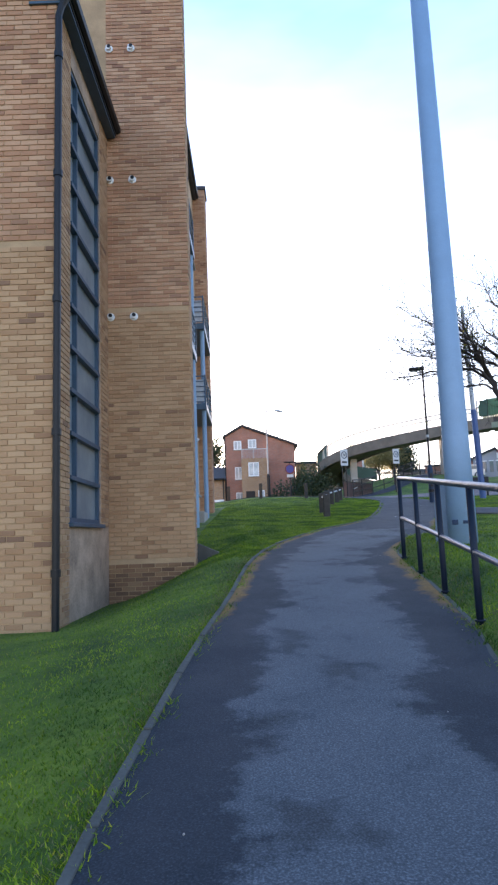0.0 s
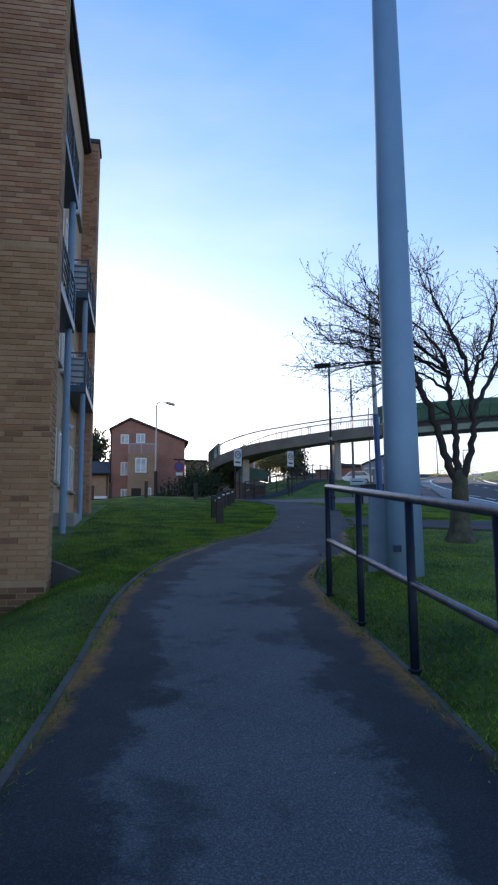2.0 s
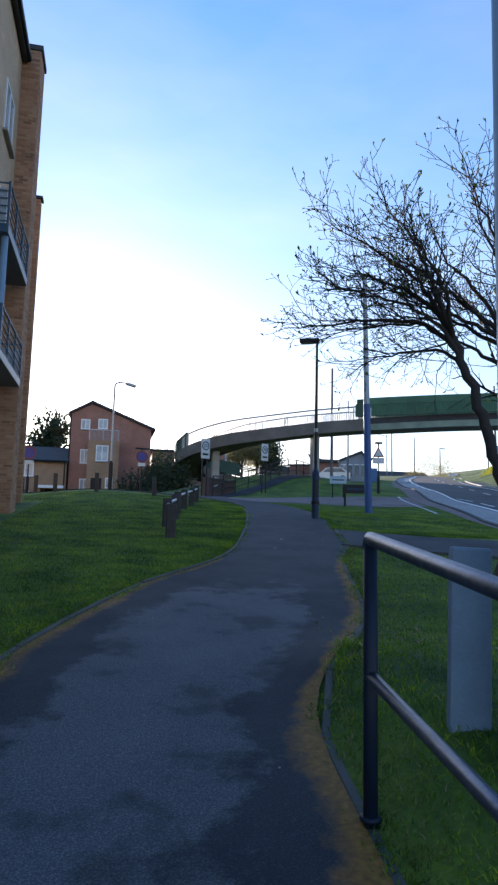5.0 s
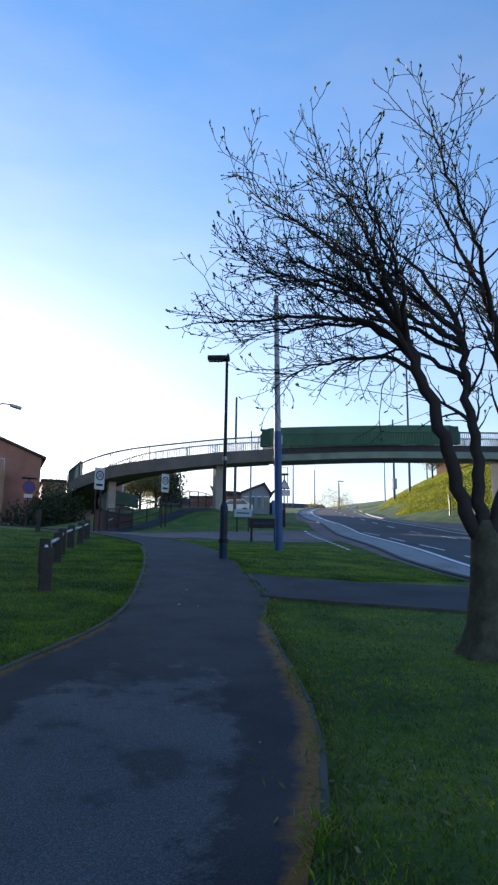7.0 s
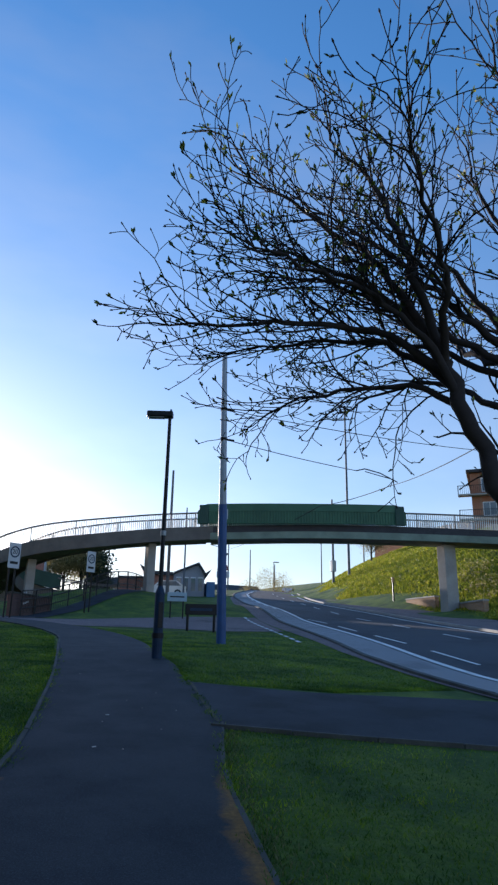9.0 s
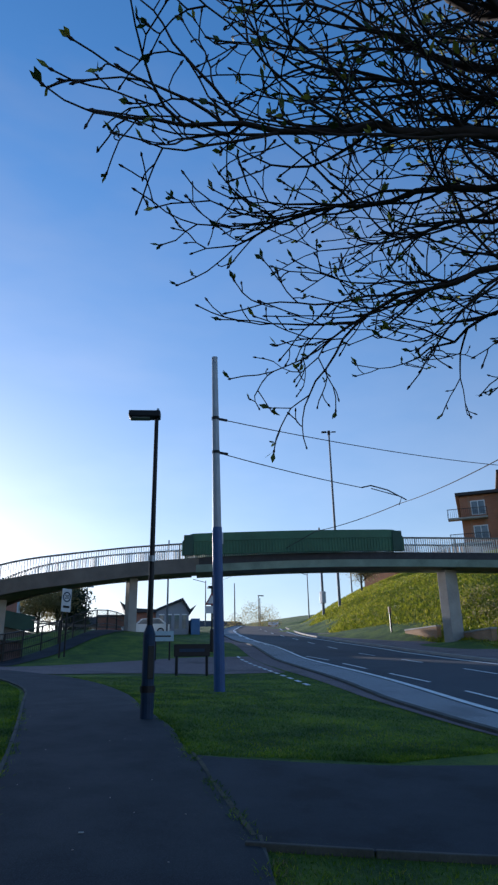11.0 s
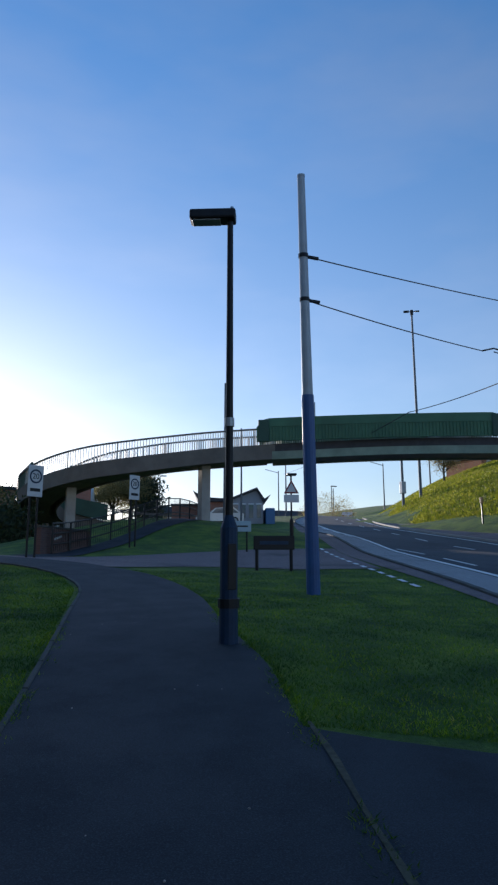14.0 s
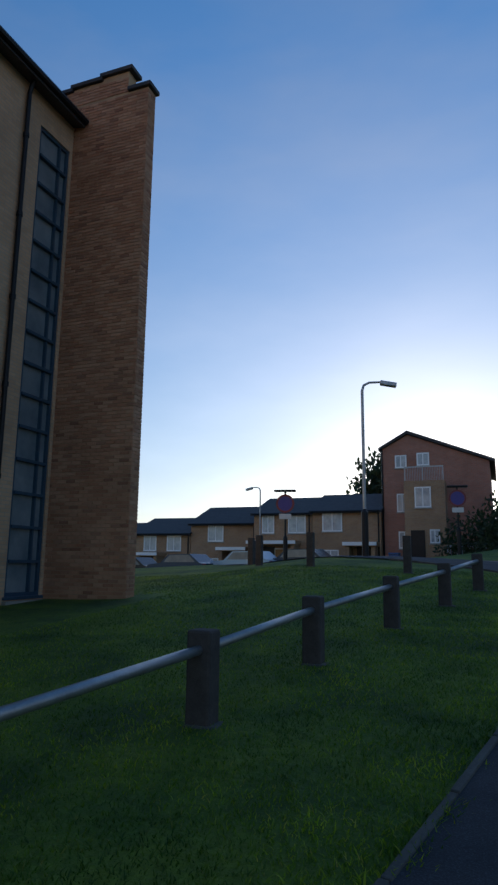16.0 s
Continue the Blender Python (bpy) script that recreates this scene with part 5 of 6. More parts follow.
def terrace(x0, x1, base, eave, ridge, wins, label, y=61.5, porch=None):
    h = thing("house", label, "house", group="terraced houses")
    part("wall", Shape().prism([(y, base - 0.6), (y + 7.5, base - 0.6), (y + 7.5, eave), (y + 3.75, ridge - 0.12), (y, eave)], x0, x1, 0), M_WALL_ORANGE, h)
    part("roof", Shape().prism([(y - 0.35, eave - 0.15), (y + 3.75, ridge - 0.1), (y + 7.8, eave - 0.15), (y + 7.8, eave + 0.02), (y + 3.75, ridge + 0.1), (y - 0.35, eave + 0.02)], x0 - 0.15, x1 + 0.12, 0), M_TILE, h)
    part("gutter", Shape().tube([(x0, y - 0.4, eave - 0.05), (x1, y - 0.4, eave - 0.05)], 0.06, 6), M_BLACK, h)
    # lit == 2 gives ochre panes, a painted stand-in for light from indoors.
    for wx, wz, ww, wh, lit in wins:
        house_window(h, wx, y, wz, ww, wh, M_OCHRE if lit == 2 else None)
    part("downpipe", Shape().tube([(x1 - 0.15, y - 0.06, base), (x1 - 0.15, y - 0.06, eave)], 0.05, 6), M_BLACK, h)
    if porch:
        a, b, z = porch
        p = part("porch", Shape().box((a, y - 1.2, base), (a + 0.25, y, z)).box((b - 0.25, y - 1.2, base), (b, y, z)).rounded((a - 0.1, y - 1.4, z), (b + 0.1, y, z + 0.3), 0.02), M_WALL_ORANGE, h)
        part("fascia", Shape().rounded((a - 0.14, y - 1.46, z + 0.05), (b + 0.14, y - 1.42, z + 0.27), 0.005), M_WHITE, p)
        part("door", Shape().rounded((a + 0.5, y - 0.06, base), (a + 1.45, y - 0.004, base + 2.1), 0.01), M_BLACK, p)
    return h


terrace(-7.0, -2.4, 2.6, 6.95, 8.35, [(-6.3, 5.6, 1.35, 1.3, 0), (-6.3, 3.2, 1.1, 1.2, 0)], "buff brick terraced house with a dark tiled roof", porch=(-4.5, -2.6, 4.6))
terrace(-11.2, -7.05, 2.5, 6.85, 8.2, [(-10.6, 5.5, 0.9, 1.3, 0), (-8.7, 5.5, 1.25, 1.3, 0), (-9.7, 3.0, 1.5, 1.5, 2)], "buff brick terraced house with white porch canopy, window tinted as lit", porch=(-11.1, -7.9, 4.7))
terrace(-16.8, -11.6, 2.2, 6.3, 7.75, [(-15.4, 5.0, 1.25, 1.2, 0), (-15.5, 2.6, 1.0, 1.2, 0)], "buff brick terraced house stepping down the slope", y=63.0, porch=(-14.0, -12.0, 4.3))
terrace(-21.9, -16.85, 1.9, 5.6, 6.95, [(-20.8, 4.3, 1.1, 1.15, 0), (-18.8, 4.3, 1.2, 1.15, 0), (-18.6, 2.0, 1.0, 1.2, 0)], "buff brick terraced house with plain windows", y=63.0, porch=(-20.6, -19.0, 3.9))
terrace(-27.5, -21.95, 1.5, 5.3, 6.6, [(-23.3, 4.0, 1.1, 1.15, 0), (-26.5, 4.0, 1.1, 1.15, 0)], "buff brick terraced house at the low end", y=63.0)
terrace(-34.0, -27.55, 1.2, 5.0, 6.3, [(-31, 3.7, 1.1, 1.15, 0)], "buff brick terraced house partly hidden by the tower", y=63.0)

# low white timber fence and a blue bin by the tall house
t = thing("picket_fence", "grey weathered picket fence before the house", "fence")
for k in range(26):
    x = 1.9 + k * 0.13
    part("picket", Shape().box((x, 58.0, gz(x, 58) - 0.1), (x + 0.09, 58.03, gz(x, 58) + 0.95 + 0.03 * (k % 3))), M_MASTGREY, t)
for h in (0.25, 0.75):
    part("rail", Shape().box((1.9, 58.03, gz(3, 58) + h), (5.3, 58.07, gz(3, 58) + h + 0.08)), M_MASTGREY, t)
t = thing("wheelie_bin", "blue wheeled refuse bin by the house", "bin", (-0.9, 57.0, gz(-0.9, 57)))
part("body", Shape().prism([(-0.24, 0.05), (0.24, 0.05), (0.29, 0.98), (-0.29, 0.98)], -0.3, 0.3, 1), M_MASTBLUE, t)
part("lid", Shape().rounded((-0.31, -0.36, 0.98), (0.31, 0.32, 1.06), 0.02), M_MASTBLUE, t)
part("wheel", Shape().tube([(-0.3, 0.3, 0.1), (0.3, 0.3, 0.1)], 0.1, 10), M_RUBBER, t)


# ---- parked cars ----
def car(x, y, turn, col, label, group="parked cars"):
    t = thing("car", label, "car", (x, y, gz(x, y) + 0.01), group)
    t.rotation_euler = (0, 0, radians(turn))
    body = Shape().prism([(-2.05, 0.28), (2.05, 0.28), (2.1, 0.62), (1.9, 0.8), (0.95, 0.92), (0.35, 1.42), (-1.2, 1.45), (-1.85, 0.98), (-2.1, 0.9)], -0.84, 0.84, 1)
    part("body", body, plain("car_paint", col, 0.25, 0.2, 0.05, 2, 0.02), t)
    for s in (-0.845, 0.84):
        part("side_window", Shape().prism([(-1.6, 0.98), (0.72, 0.95), (0.28, 1.36), (-1.15, 1.39)], s, s + 0.006, 1), M_GLASS, t)
    part("windscreen", Shape().add([(0.93, -0.7, 0.95), (0.93, 0.7, 0.95), (0.40, 0.62, 1.4), (0.40, -0.62, 1.4), (0.96, -0.7, 0.96), (0.96, 0.7, 0.96), (0.43, 0.62, 1.41), (0.43, -0.62, 1.41)], [(0, 1, 2, 3), (7, 6, 5, 4), (0, 4, 5, 1), (1, 5, 6, 2), (2, 6, 7, 3), (3, 7, 4, 0)]), M_GLASS, t)
    for wx in (-1.3, 1.3):
        for wy in (-0.8, 0.8):
            w = part("wheel", Shape().tube([(wx, wy - 0.1, 0.32), (wx, wy + 0.1, 0.32)], 0.32, 16), M_RUBBER, t)
            part("rim", Shape().tube([(wx, wy - 0.11, 0.32), (wx, wy + 0.11, 0.32)], 0.2, 12), M_GALV, w)
    for wy in (-0.6, 0.6):
        part("headlight", Shape().rounded((2.0, wy - 0.18, 0.62), (2.1, wy + 0.18, 0.76), 0.02), M_WHITE, t)
        part("tail_light", Shape().rounded((-2.12, wy - 0.16, 0.72), (-2.02, wy + 0.16, 0.9), 0.02), M_SIGNRED, t)
    return t


car(-13.2, 54.5, 170, (0.03, 0.05, 0.09), "dark blue parked hatchback by the terrace")
car(-17.5, 55.5, 172, (0.02, 0.02, 0.025), "black parked hatchback by the terrace")
car(-21.0, 56.0, 172, (0.30, 0.05, 0.03), "red parked hatchback by the terrace")
car(-9.3, 55.0, 170, (0.35, 0.45, 0.55), "pale blue parked car by the terrace")
car(-6.2, 55.5, 170, (0.04, 0.05, 0.07), "dark parked car by the terrace")
car(60.5, 109.6, 50, (0.7, 0.7, 0.7), "white car far up the road", "road cars")

# ---- buildings beyond the bridge ----
W = thing("warehouse", "pale gabled warehouse with upswept brown roof ends beyond the bridge", "building")
wm = Matrix.Translation((19.9, 73.25, 0)) @ pose(0, 0, 0, 0, 0, -20)
M_CLAD = plain("pale_cladding", (0.27, 0.28, 0.31), 0.6, 0, 0.1, 0.6)
M_BLUEBOX = plain("blue_container_paint", (0.05, 0.14, 0.30), 0.5, 0, 0.15, 1)
part("wall", Shape().prism([(5.3, 5), (8.3, 5), (8.3, 8.85), (7.7, 9.92), (5.3, 8.95)], 0, 9, 1).moved(wm), M_CLAD, W, "pale clad gable wall")
for x in (5.6, 6.3, 7.0, 7.7):
    e = new("window")
    e.parent = W
    part("pane", Shape().box((x, -0.03, 7.4), (x + 0.4, -0.005, 8.6), wm), M_GLASS, e)
    part("window_frame", Shape().box((x - 0.06, -0.05, 8.605), (x + 0.46, -0.005, 8.7), wm), M_WHITE, e)
part("hall", Shape().box((2.5, 0.2, 5), (5.28, 9, 8.85), wm), M_WALL_RED, W, "brown brick hall")
part("roof", Shape().prism([(1.95, 9.85), (2.6, 9.42), (3.6, 9.2), (5.25, 9.12), (5.25, 8.86), (2.5, 8.86)], -0.3, 9.3, 1).moved(wm), M_TILE, W, "concave brown roof with an upswept end")
part("roof", Shape().prism([(5.27, 8.97), (7.7, 9.94), (8.28, 8.92), (8.62, 8.95), (8.98, 9.5), (8.4, 9.12), (7.72, 10.14), (5.27, 9.14)], -0.35, 9.3, 1).moved(wm), M_TILE, W)
part("side_wing", Shape().box((0, 1, 5), (2.48, 8, 8.55), wm), M_WALL_RED, W)
part("roof", Shape().rounded((-0.1, 0.85, 8.55), (2.48, 8.1, 8.74), 0.03, wm), M_TILE, W)
t = thing("container", "blue steel storage container beside the warehouse", "container")
part("body", Shape().rounded((8.5, -0.6, 5), (9.3, 4, 8.25), 0.03, wm), M_BLUEBOX, t)
R = thing("house", "red brick house with white timbered gables behind the ramp", "house")
part("wall", Shape().box((8.2, 70, 3.0), (12.3, 76, 9.55)), M_WALL_RED, R)
part("roof", Shape().rounded((8.0, 69.8, 9.55), (12.45, 76.2, 9.75), 0.03), M_TILE, R)
for k in range(3):
    m = Matrix.Translation((12.3 + 1.13 * k, 70 + 4.66 * k, 0)) @ pose(0, 0, 0, 0, 0, 76.4)
    g = part("gable_front", Shape().prism([(0.02, 4), (4.75, 4), (4.75, 8.4 - 0.2 * k), (2.4, 9.85 - 0.2 * k), (0.02, 8.4 - 0.2 * k)], 0.0, 3.0, 1).moved(m), M_WHITE, R, "white rendered gable with dark timbers")
    for x in (0.1, 1.2, 2.3, 3.4, 4.5):
        part("timber", Shape().box((x, 3.0, 4.5), (x + 0.18, 3.06, 8.2 - 0.2 * k), m), M_TILE, g)
    part("verge", Shape().tube([m @ Vector((-0.05, 3.1, 8.3 - 0.2 * k)), m @ Vector((2.4, 3.1, 9.95 - 0.2 * k)), m @ Vector((4.85, 3.1, 8.3 - 0.2 * k))], 0.13, 6), M_TILE, g)
R = thing("house", "low orange brick block beside the ramp", "house")
part("wall", Shape().box((5.2, 72, 3.0), (8.0, 79, 9.2)), M_WALL_ORANGE, R)
part("roof", Shape().rounded((5.0, 71.8, 9.2), (8.15, 79.2, 9.45), 0.03), M_TILE, R)
L = thing("street_lamp", "slim grey street lamp beyond the footbridge", "street lamp", (18.9, 73.5, gz(18.9, 73.5)))
part("pole", Shape().tube([(0, 0, -0.2), (0, 0, 4.3), (0.1, 0, 4.4)], [0.07, 0.05, 0.04], 8), M_GALV, L)
part("lantern", Shape().rounded((0.05, -0.1, 4.36), (0.6, 0.1, 4.46), 0.03), M_GALV, L)
car(23.5, 70.3, 160, (0.7, 0.7, 0.7), "white parked car beyond the ramp path")

# flats on top of the far bank
F = thing("apartment_building", "red brick flats with balconies on top of the bank", "building")
fx, fy = 59.6, 59.5
fm = Matrix.Translation((fx, fy, 0)) @ pose(0, 0, 0, 0, 0, -48)
zb = gz(fx + 5, fy) - 1.0
for x0, y0, x1, y1, top in ((-4.5, 0, 0, 12, 21.4), (0.02, -1.2, 12, 10, 23.2)):
    part("wall", Shape().box((x0, y0, zb), (x1, y1, top), fm), M_FLATS, F)
    part("roof", Shape().rounded((x0 - 0.4, y0 - 0.5, top), (x1 + 0.18, y1 + 0.4, top + 0.35), 0.05, fm), M_TILE, F)
for k in range(3):
    z = 13.2 + k * 2.75
    b = new("balcony")
    b.parent = F
    part("floor_slab", Shape().box((-5.9, -0.9, z), (-1.8, 0, z + 0.18), fm), M_CONCRETE, b)
    part("rail", Shape().box((-5.9, -0.9, z + 1.1), (-1.8, -0.85, z + 1.16), fm).box((-5.9, -0.9, z + 0.18), (-5.84, -0.85, z + 1.1), fm).box((-1.86, -0.9, z + 0.18), (-1.8, -0.85, z + 1.1), fm), M_BLACK, b)
    for i in range(20):
        part("baluster", Shape().box((-5.8 + i * 0.2, -0.88, z + 0.18), (-5.77 + i * 0.2, -0.86, z + 1.1), fm), M_BLACK, b)
    for x in (-3.4, 2.2, 5.0):
        y = 0 if x < 0 else -1.2
        e = new("window")
        e.parent = F
        part("window_frame", Shape().box((x, y - 0.06, z + 0.5), (x + 1.5, y - 0.02, z + 2.1), fm), M_WHITE, e)
        part("pane", Shape().box((x + 0.1, y - 0.09, z + 0.6), (x + 0.7, y - 0.065, z + 2.0), fm).box((x + 0.8, y - 0.09, z + 0.6), (x + 1.4, y - 0.065, z + 2.0), fm), M_GLASS, e)
F2 = thing("house", "orange brick house on the bank behind a fence", "house")
part("wall", Shape().box((52.3, 69.4, 10.5), (54.5, 75, 14.35)), M_FLATS, F2)
part("roof", Shape().rounded((52.1, 69.2, 14.35), (54.7, 75.2, 14.6), 0.04), M_TILE, F2)
house_window(F2, 53.0, 69.4, 13.1, 0.9, 1.0)
fence = thing("fence", "pale timber fence along the top of the bank", "fence")
FP = along([(54.7, 68.0), (56.3, 66.4), (58.2, 64.4)], 0.42)
for p in FP:
    part("board", Shape().box((p.x - 0.2, p.y - 0.02, gz(p.x, p.y) - 0.1), (p.x + 0.2, p.y + 0.02, gz(p.x, p.y) + 1.3)), M_RAILCREAM, fence)
for x, y, w, h in ((64, 160, 9, 2.6), (76, 166, 10, 3.0), (42, 158, 9, 2.6)):
    z = gz(x, y)
    o = thing("house", "distant brick house at the top of the road", "house", group="distant houses")
    part("wall", Shape().prism([(x, z - 1), (x + w, z - 1), (x + w, z + h), (x, z + h)], y, y + 8, 1), M_WALL_ORANGE, o)
    part("roof", Shape().prism([(y - 0.3, z + h), (y + 8.3, z + h), (y + 4, z + h + 2.2)], x - 0.2, x + w + 0.2, 0), M_TILE, o)
    for k in range(3):
        house_window(o, x + 1 + k * w / 3.3, y, z + h - 1.9, 1.2, 1.3)


# ---- trees ----
def limb(sh, tips, p, d, length, r, level, rng, spread, droop, nlev, arc):
    """One limb, bending as it goes, that forks into smaller ones."""
    n = max(3, int(length / arc[min(level, len(arc) - 1)]))
    pts, rs = [p.copy()], [r]
    q, v = p.copy(), d.normalized()
    kids = []
    for i in range(n):
        v = (v + Vector((rng.uniform(-1, 1), rng.uniform(-1, 1), rng.uniform(-0.7, 0.9))) * (0.13, 0.17, 0.22, 0.27, 0.3)[min(level, 4)] + Vector((0, 0, droop[min(level, len(droop) - 1)]))).normalized()
        q = q + v * (length / n)
        pts.append(q.copy())
        rs.append(r * (1 - 0.68 * (i + 1) / n))
        kids.append((q.copy(), v.copy(), rs[-1], (i + 1) / n))
    sh.tube(pts, rs, 10 if level == 0 else 7 if level == 1 else 5 if level == 2 else 3, cap=False)
    if level >= nlev:
        tips += [(pts[-1], v), (pts[len(pts) // 2], v)]
        return
    tips.append((pts[-1], v))
    count = (7, 7, 5, 4, 3)[min(level, 4)]
    for k in range(count):
        t = (0.2 if level == 0 else 0.12) + (0.8 if level == 0 else 0.88) * (k + rng.random()) / count
        q, w, rr, f = kids[min(n - 1, int(t * n))]
        az = rng.uniform(0, 2 * math.pi)
        o = w.orthogonal().normalized()
        side = o * math.cos(az) + w.cross(o) * math.sin(az)
        a = radians(rng.uniform(*spread))
        nd = w * math.cos(a) + side * math.sin(a)
        limb(sh, tips, q, nd, length * rng.uniform(0.42, 0.68) * (1.2 - 0.55 * f), max(0.0048, rr * rng.uniform(0.5, 0.68)), level + 1, rng, spread, droop, nlev, arc)


def leaves(tips, size, per, rng, mat, name, parent, spread=0.05):
    vs, fs = [], []
    for p, d in tips:
        for _ in range(per):
            q = p + Vector((rng.gauss(0, 1), rng.gauss(0, 1), rng.gauss(0, 1))) * spread
            u = Vector((rng.gauss(0, 1), rng.gauss(0, 1), rng.gauss(0, 1) + 0.8)).normalized()
            w = u.orthogonal().normalized() * size * rng.uniform(0.16, 0.3)
            l = u * size * rng.uniform(0.7, 1.3)
            k = len(vs)
            vs += [q, q + l * 0.5 + w, q + l, q + l * 0.5 - w]
            fs.append((k, k + 1, k + 2, k + 3))
    ob = new(name, mesh_of(name, vs, fs, mat))
    ob.parent = parent
    return tagged(ob, kind="stuff")


tree = thing("tree", "leafless spring tree with a forked trunk and opening buds", "tree")
rng = random.Random(11)
TX, TY = 6.32, 14.35
tz = gz(TX, TY)
trunk = Shape()
rings = along([(TX, TY, tz - 0.3), (TX, TY, tz + 0.03), (TX, TY, tz + 0.25), (TX + 0.03, TY, tz + 0.8), (TX + 0.04, TY, tz + 1.2), (TX + 0.03, TY, tz + 1.4)], 0.06)
girth = lambda h: np.interp(h, [-0.3, 0.03, 0.14, 0.3, 0.8, 1.2, 1.4], [0.37, 0.3, 0.235, 0.195, 0.165, 0.15, 0.07])
trunk.tube(rings, [float(girth(p.z - tz)) for p in rings], 28)
for i, p in enumerate(trunk.v):
    h = p[2] - tz
    a = math.atan2(p[1] - TY, p[0] - TX)
    root = 0.16 * max(0.0, 1 - max(h, 0) / 0.4) * math.cos(5 * a + 0.7)
    q = 1 + root + 0.09 * noise.noise(Vector((p[0] * 7, p[1] * 7, p[2] * 2.2))) + 0.05 * noise.noise(Vector((p[0] * 26, p[1] * 26, p[2] * 7)))
    trunk.v[i] = (TX + (p[0] - TX) * q, TY + (p[1] - TY) * q, p[2])
part("trunk", trunk, M_BARK, tree, "thick dark mossy trunk", True)
limbs, tips = Shape(), []


def shoot(p, d, length, r, level):
    """A side shoot with alternate kinks, smaller shoots and swollen buds."""
    step, pitch = ((0.09, 0.15), (0.065, 0.1), (0.045, 9.0))[level]
    n = max(3, int(length / step))
    v, q = d.normalized(), p.copy()
    turn = Vector((rng.gauss(0, 1), rng.gauss(0, 1), rng.gauss(0.5, 0.7))) * (0.5 / n)
    pts, rs, acc, az = [q.copy()], [r], rng.uniform(0, pitch), rng.uniform(0, 6.28)
    for i in range(n):
        v = (v + turn + Vector((rng.gauss(0, 1), rng.gauss(0, 1), rng.gauss(0, 1))) * 0.12).normalized()
        q = q + v * (length / n)
        f = (i + 1) / n
        pts.append(q.copy())
        rs.append(max(0.0036, r * (1 - 0.72 * f)))
        acc += length / n
        if level < 2 and acc > pitch and f < 0.97:
            acc = rng.uniform(-0.3, 0.2) * pitch
            az += 2.4 + rng.gauss(0, 0.35)
            o = v.orthogonal().normalized()
            side = o * math.cos(az) + v.cross(o) * math.sin(az)
            side.z = side.z * 0.6 + 0.12
            an = radians(rng.uniform(32, 58))
            if level == 0:
                l = rng.uniform(0.2, 0.52) * (1.15 - 0.55 * f)
            else:
                l = rng.uniform(0.03, 0.16) * (1.2 - 0.5 * f)
            shoot(q.copy(), v * math.cos(an) + side * math.sin(an), l, max(0.0042, rs[-1] * 0.62), level + 1)
            v = (v - side * 0.2).normalized()
    pts += [q + v * 0.012, q + v * 0.028]
    rs += [0.0075, 0.0025]
    limbs.tube(pts, rs, 5 if level == 0 else 4 if level == 1 else 3, cap=False)
    tips.append((pts[-2], v + Vector((0, 0, 0.5))))


def bough(stations, r0, r1, twigs, start=0.25):
    """A bough through (bearing, reach, height) stations, set with shoots."""
    pts = [Vector((TX + 0.03 + r * (0.85 if r > 1 else 1) * math.cos(radians(b)), TY + r * (0.85 if r > 1 else 1) * math.sin(radians(b)), tz + (h if h < 3.5 else 3.5 + (h - 3.5) * 0.64))) for b, r, h in stations]
    fine = along([tuple(p) for p in pts], 0.14)
    n = len(fine)
    fine = [p + Vector((rng.gauss(0, 1), rng.gauss(0, 1), rng.gauss(0, 1))) * 0.018 * min(1, i / 3) for i, p in enumerate(fine)]
    rs = [r0 + (r1 - r0) * (i / (n - 1)) ** 0.8 for i in range(n)]
    limbs.tube(fine, rs, 9 if r0 > 0.05 else 7, cap=False)
    if not twigs:
        return
    shoot(fine[-1], fine[-1] - fine[-3], rng.uniform(0.5, 0.9), r1, 0)
    az = rng.uniform(0, 6.28)
    for k in range(twigs):
        f = start + (1 - start) * (k + rng.random()) / twigs
        i = min(n - 2, int(f * (n - 1)))
        w = (fine[i + 1] - fine[i]).normalized()
        o = w.orthogonal().normalized()
        az += 2.4
        side = o * math.cos(az) + w.cross(o) * math.sin(az)
        side.z = side.z * 0.55 + 0.12
        an = radians(rng.uniform(22, 48))
        shoot(fine[i].copy(), w * math.cos(an) + side * math.sin(an), rng.uniform(0.7, 1.4) * (1.15 - 0.45 * f), max(0.008, rs[i] * rng.uniform(0.35, 0.5)), 0)


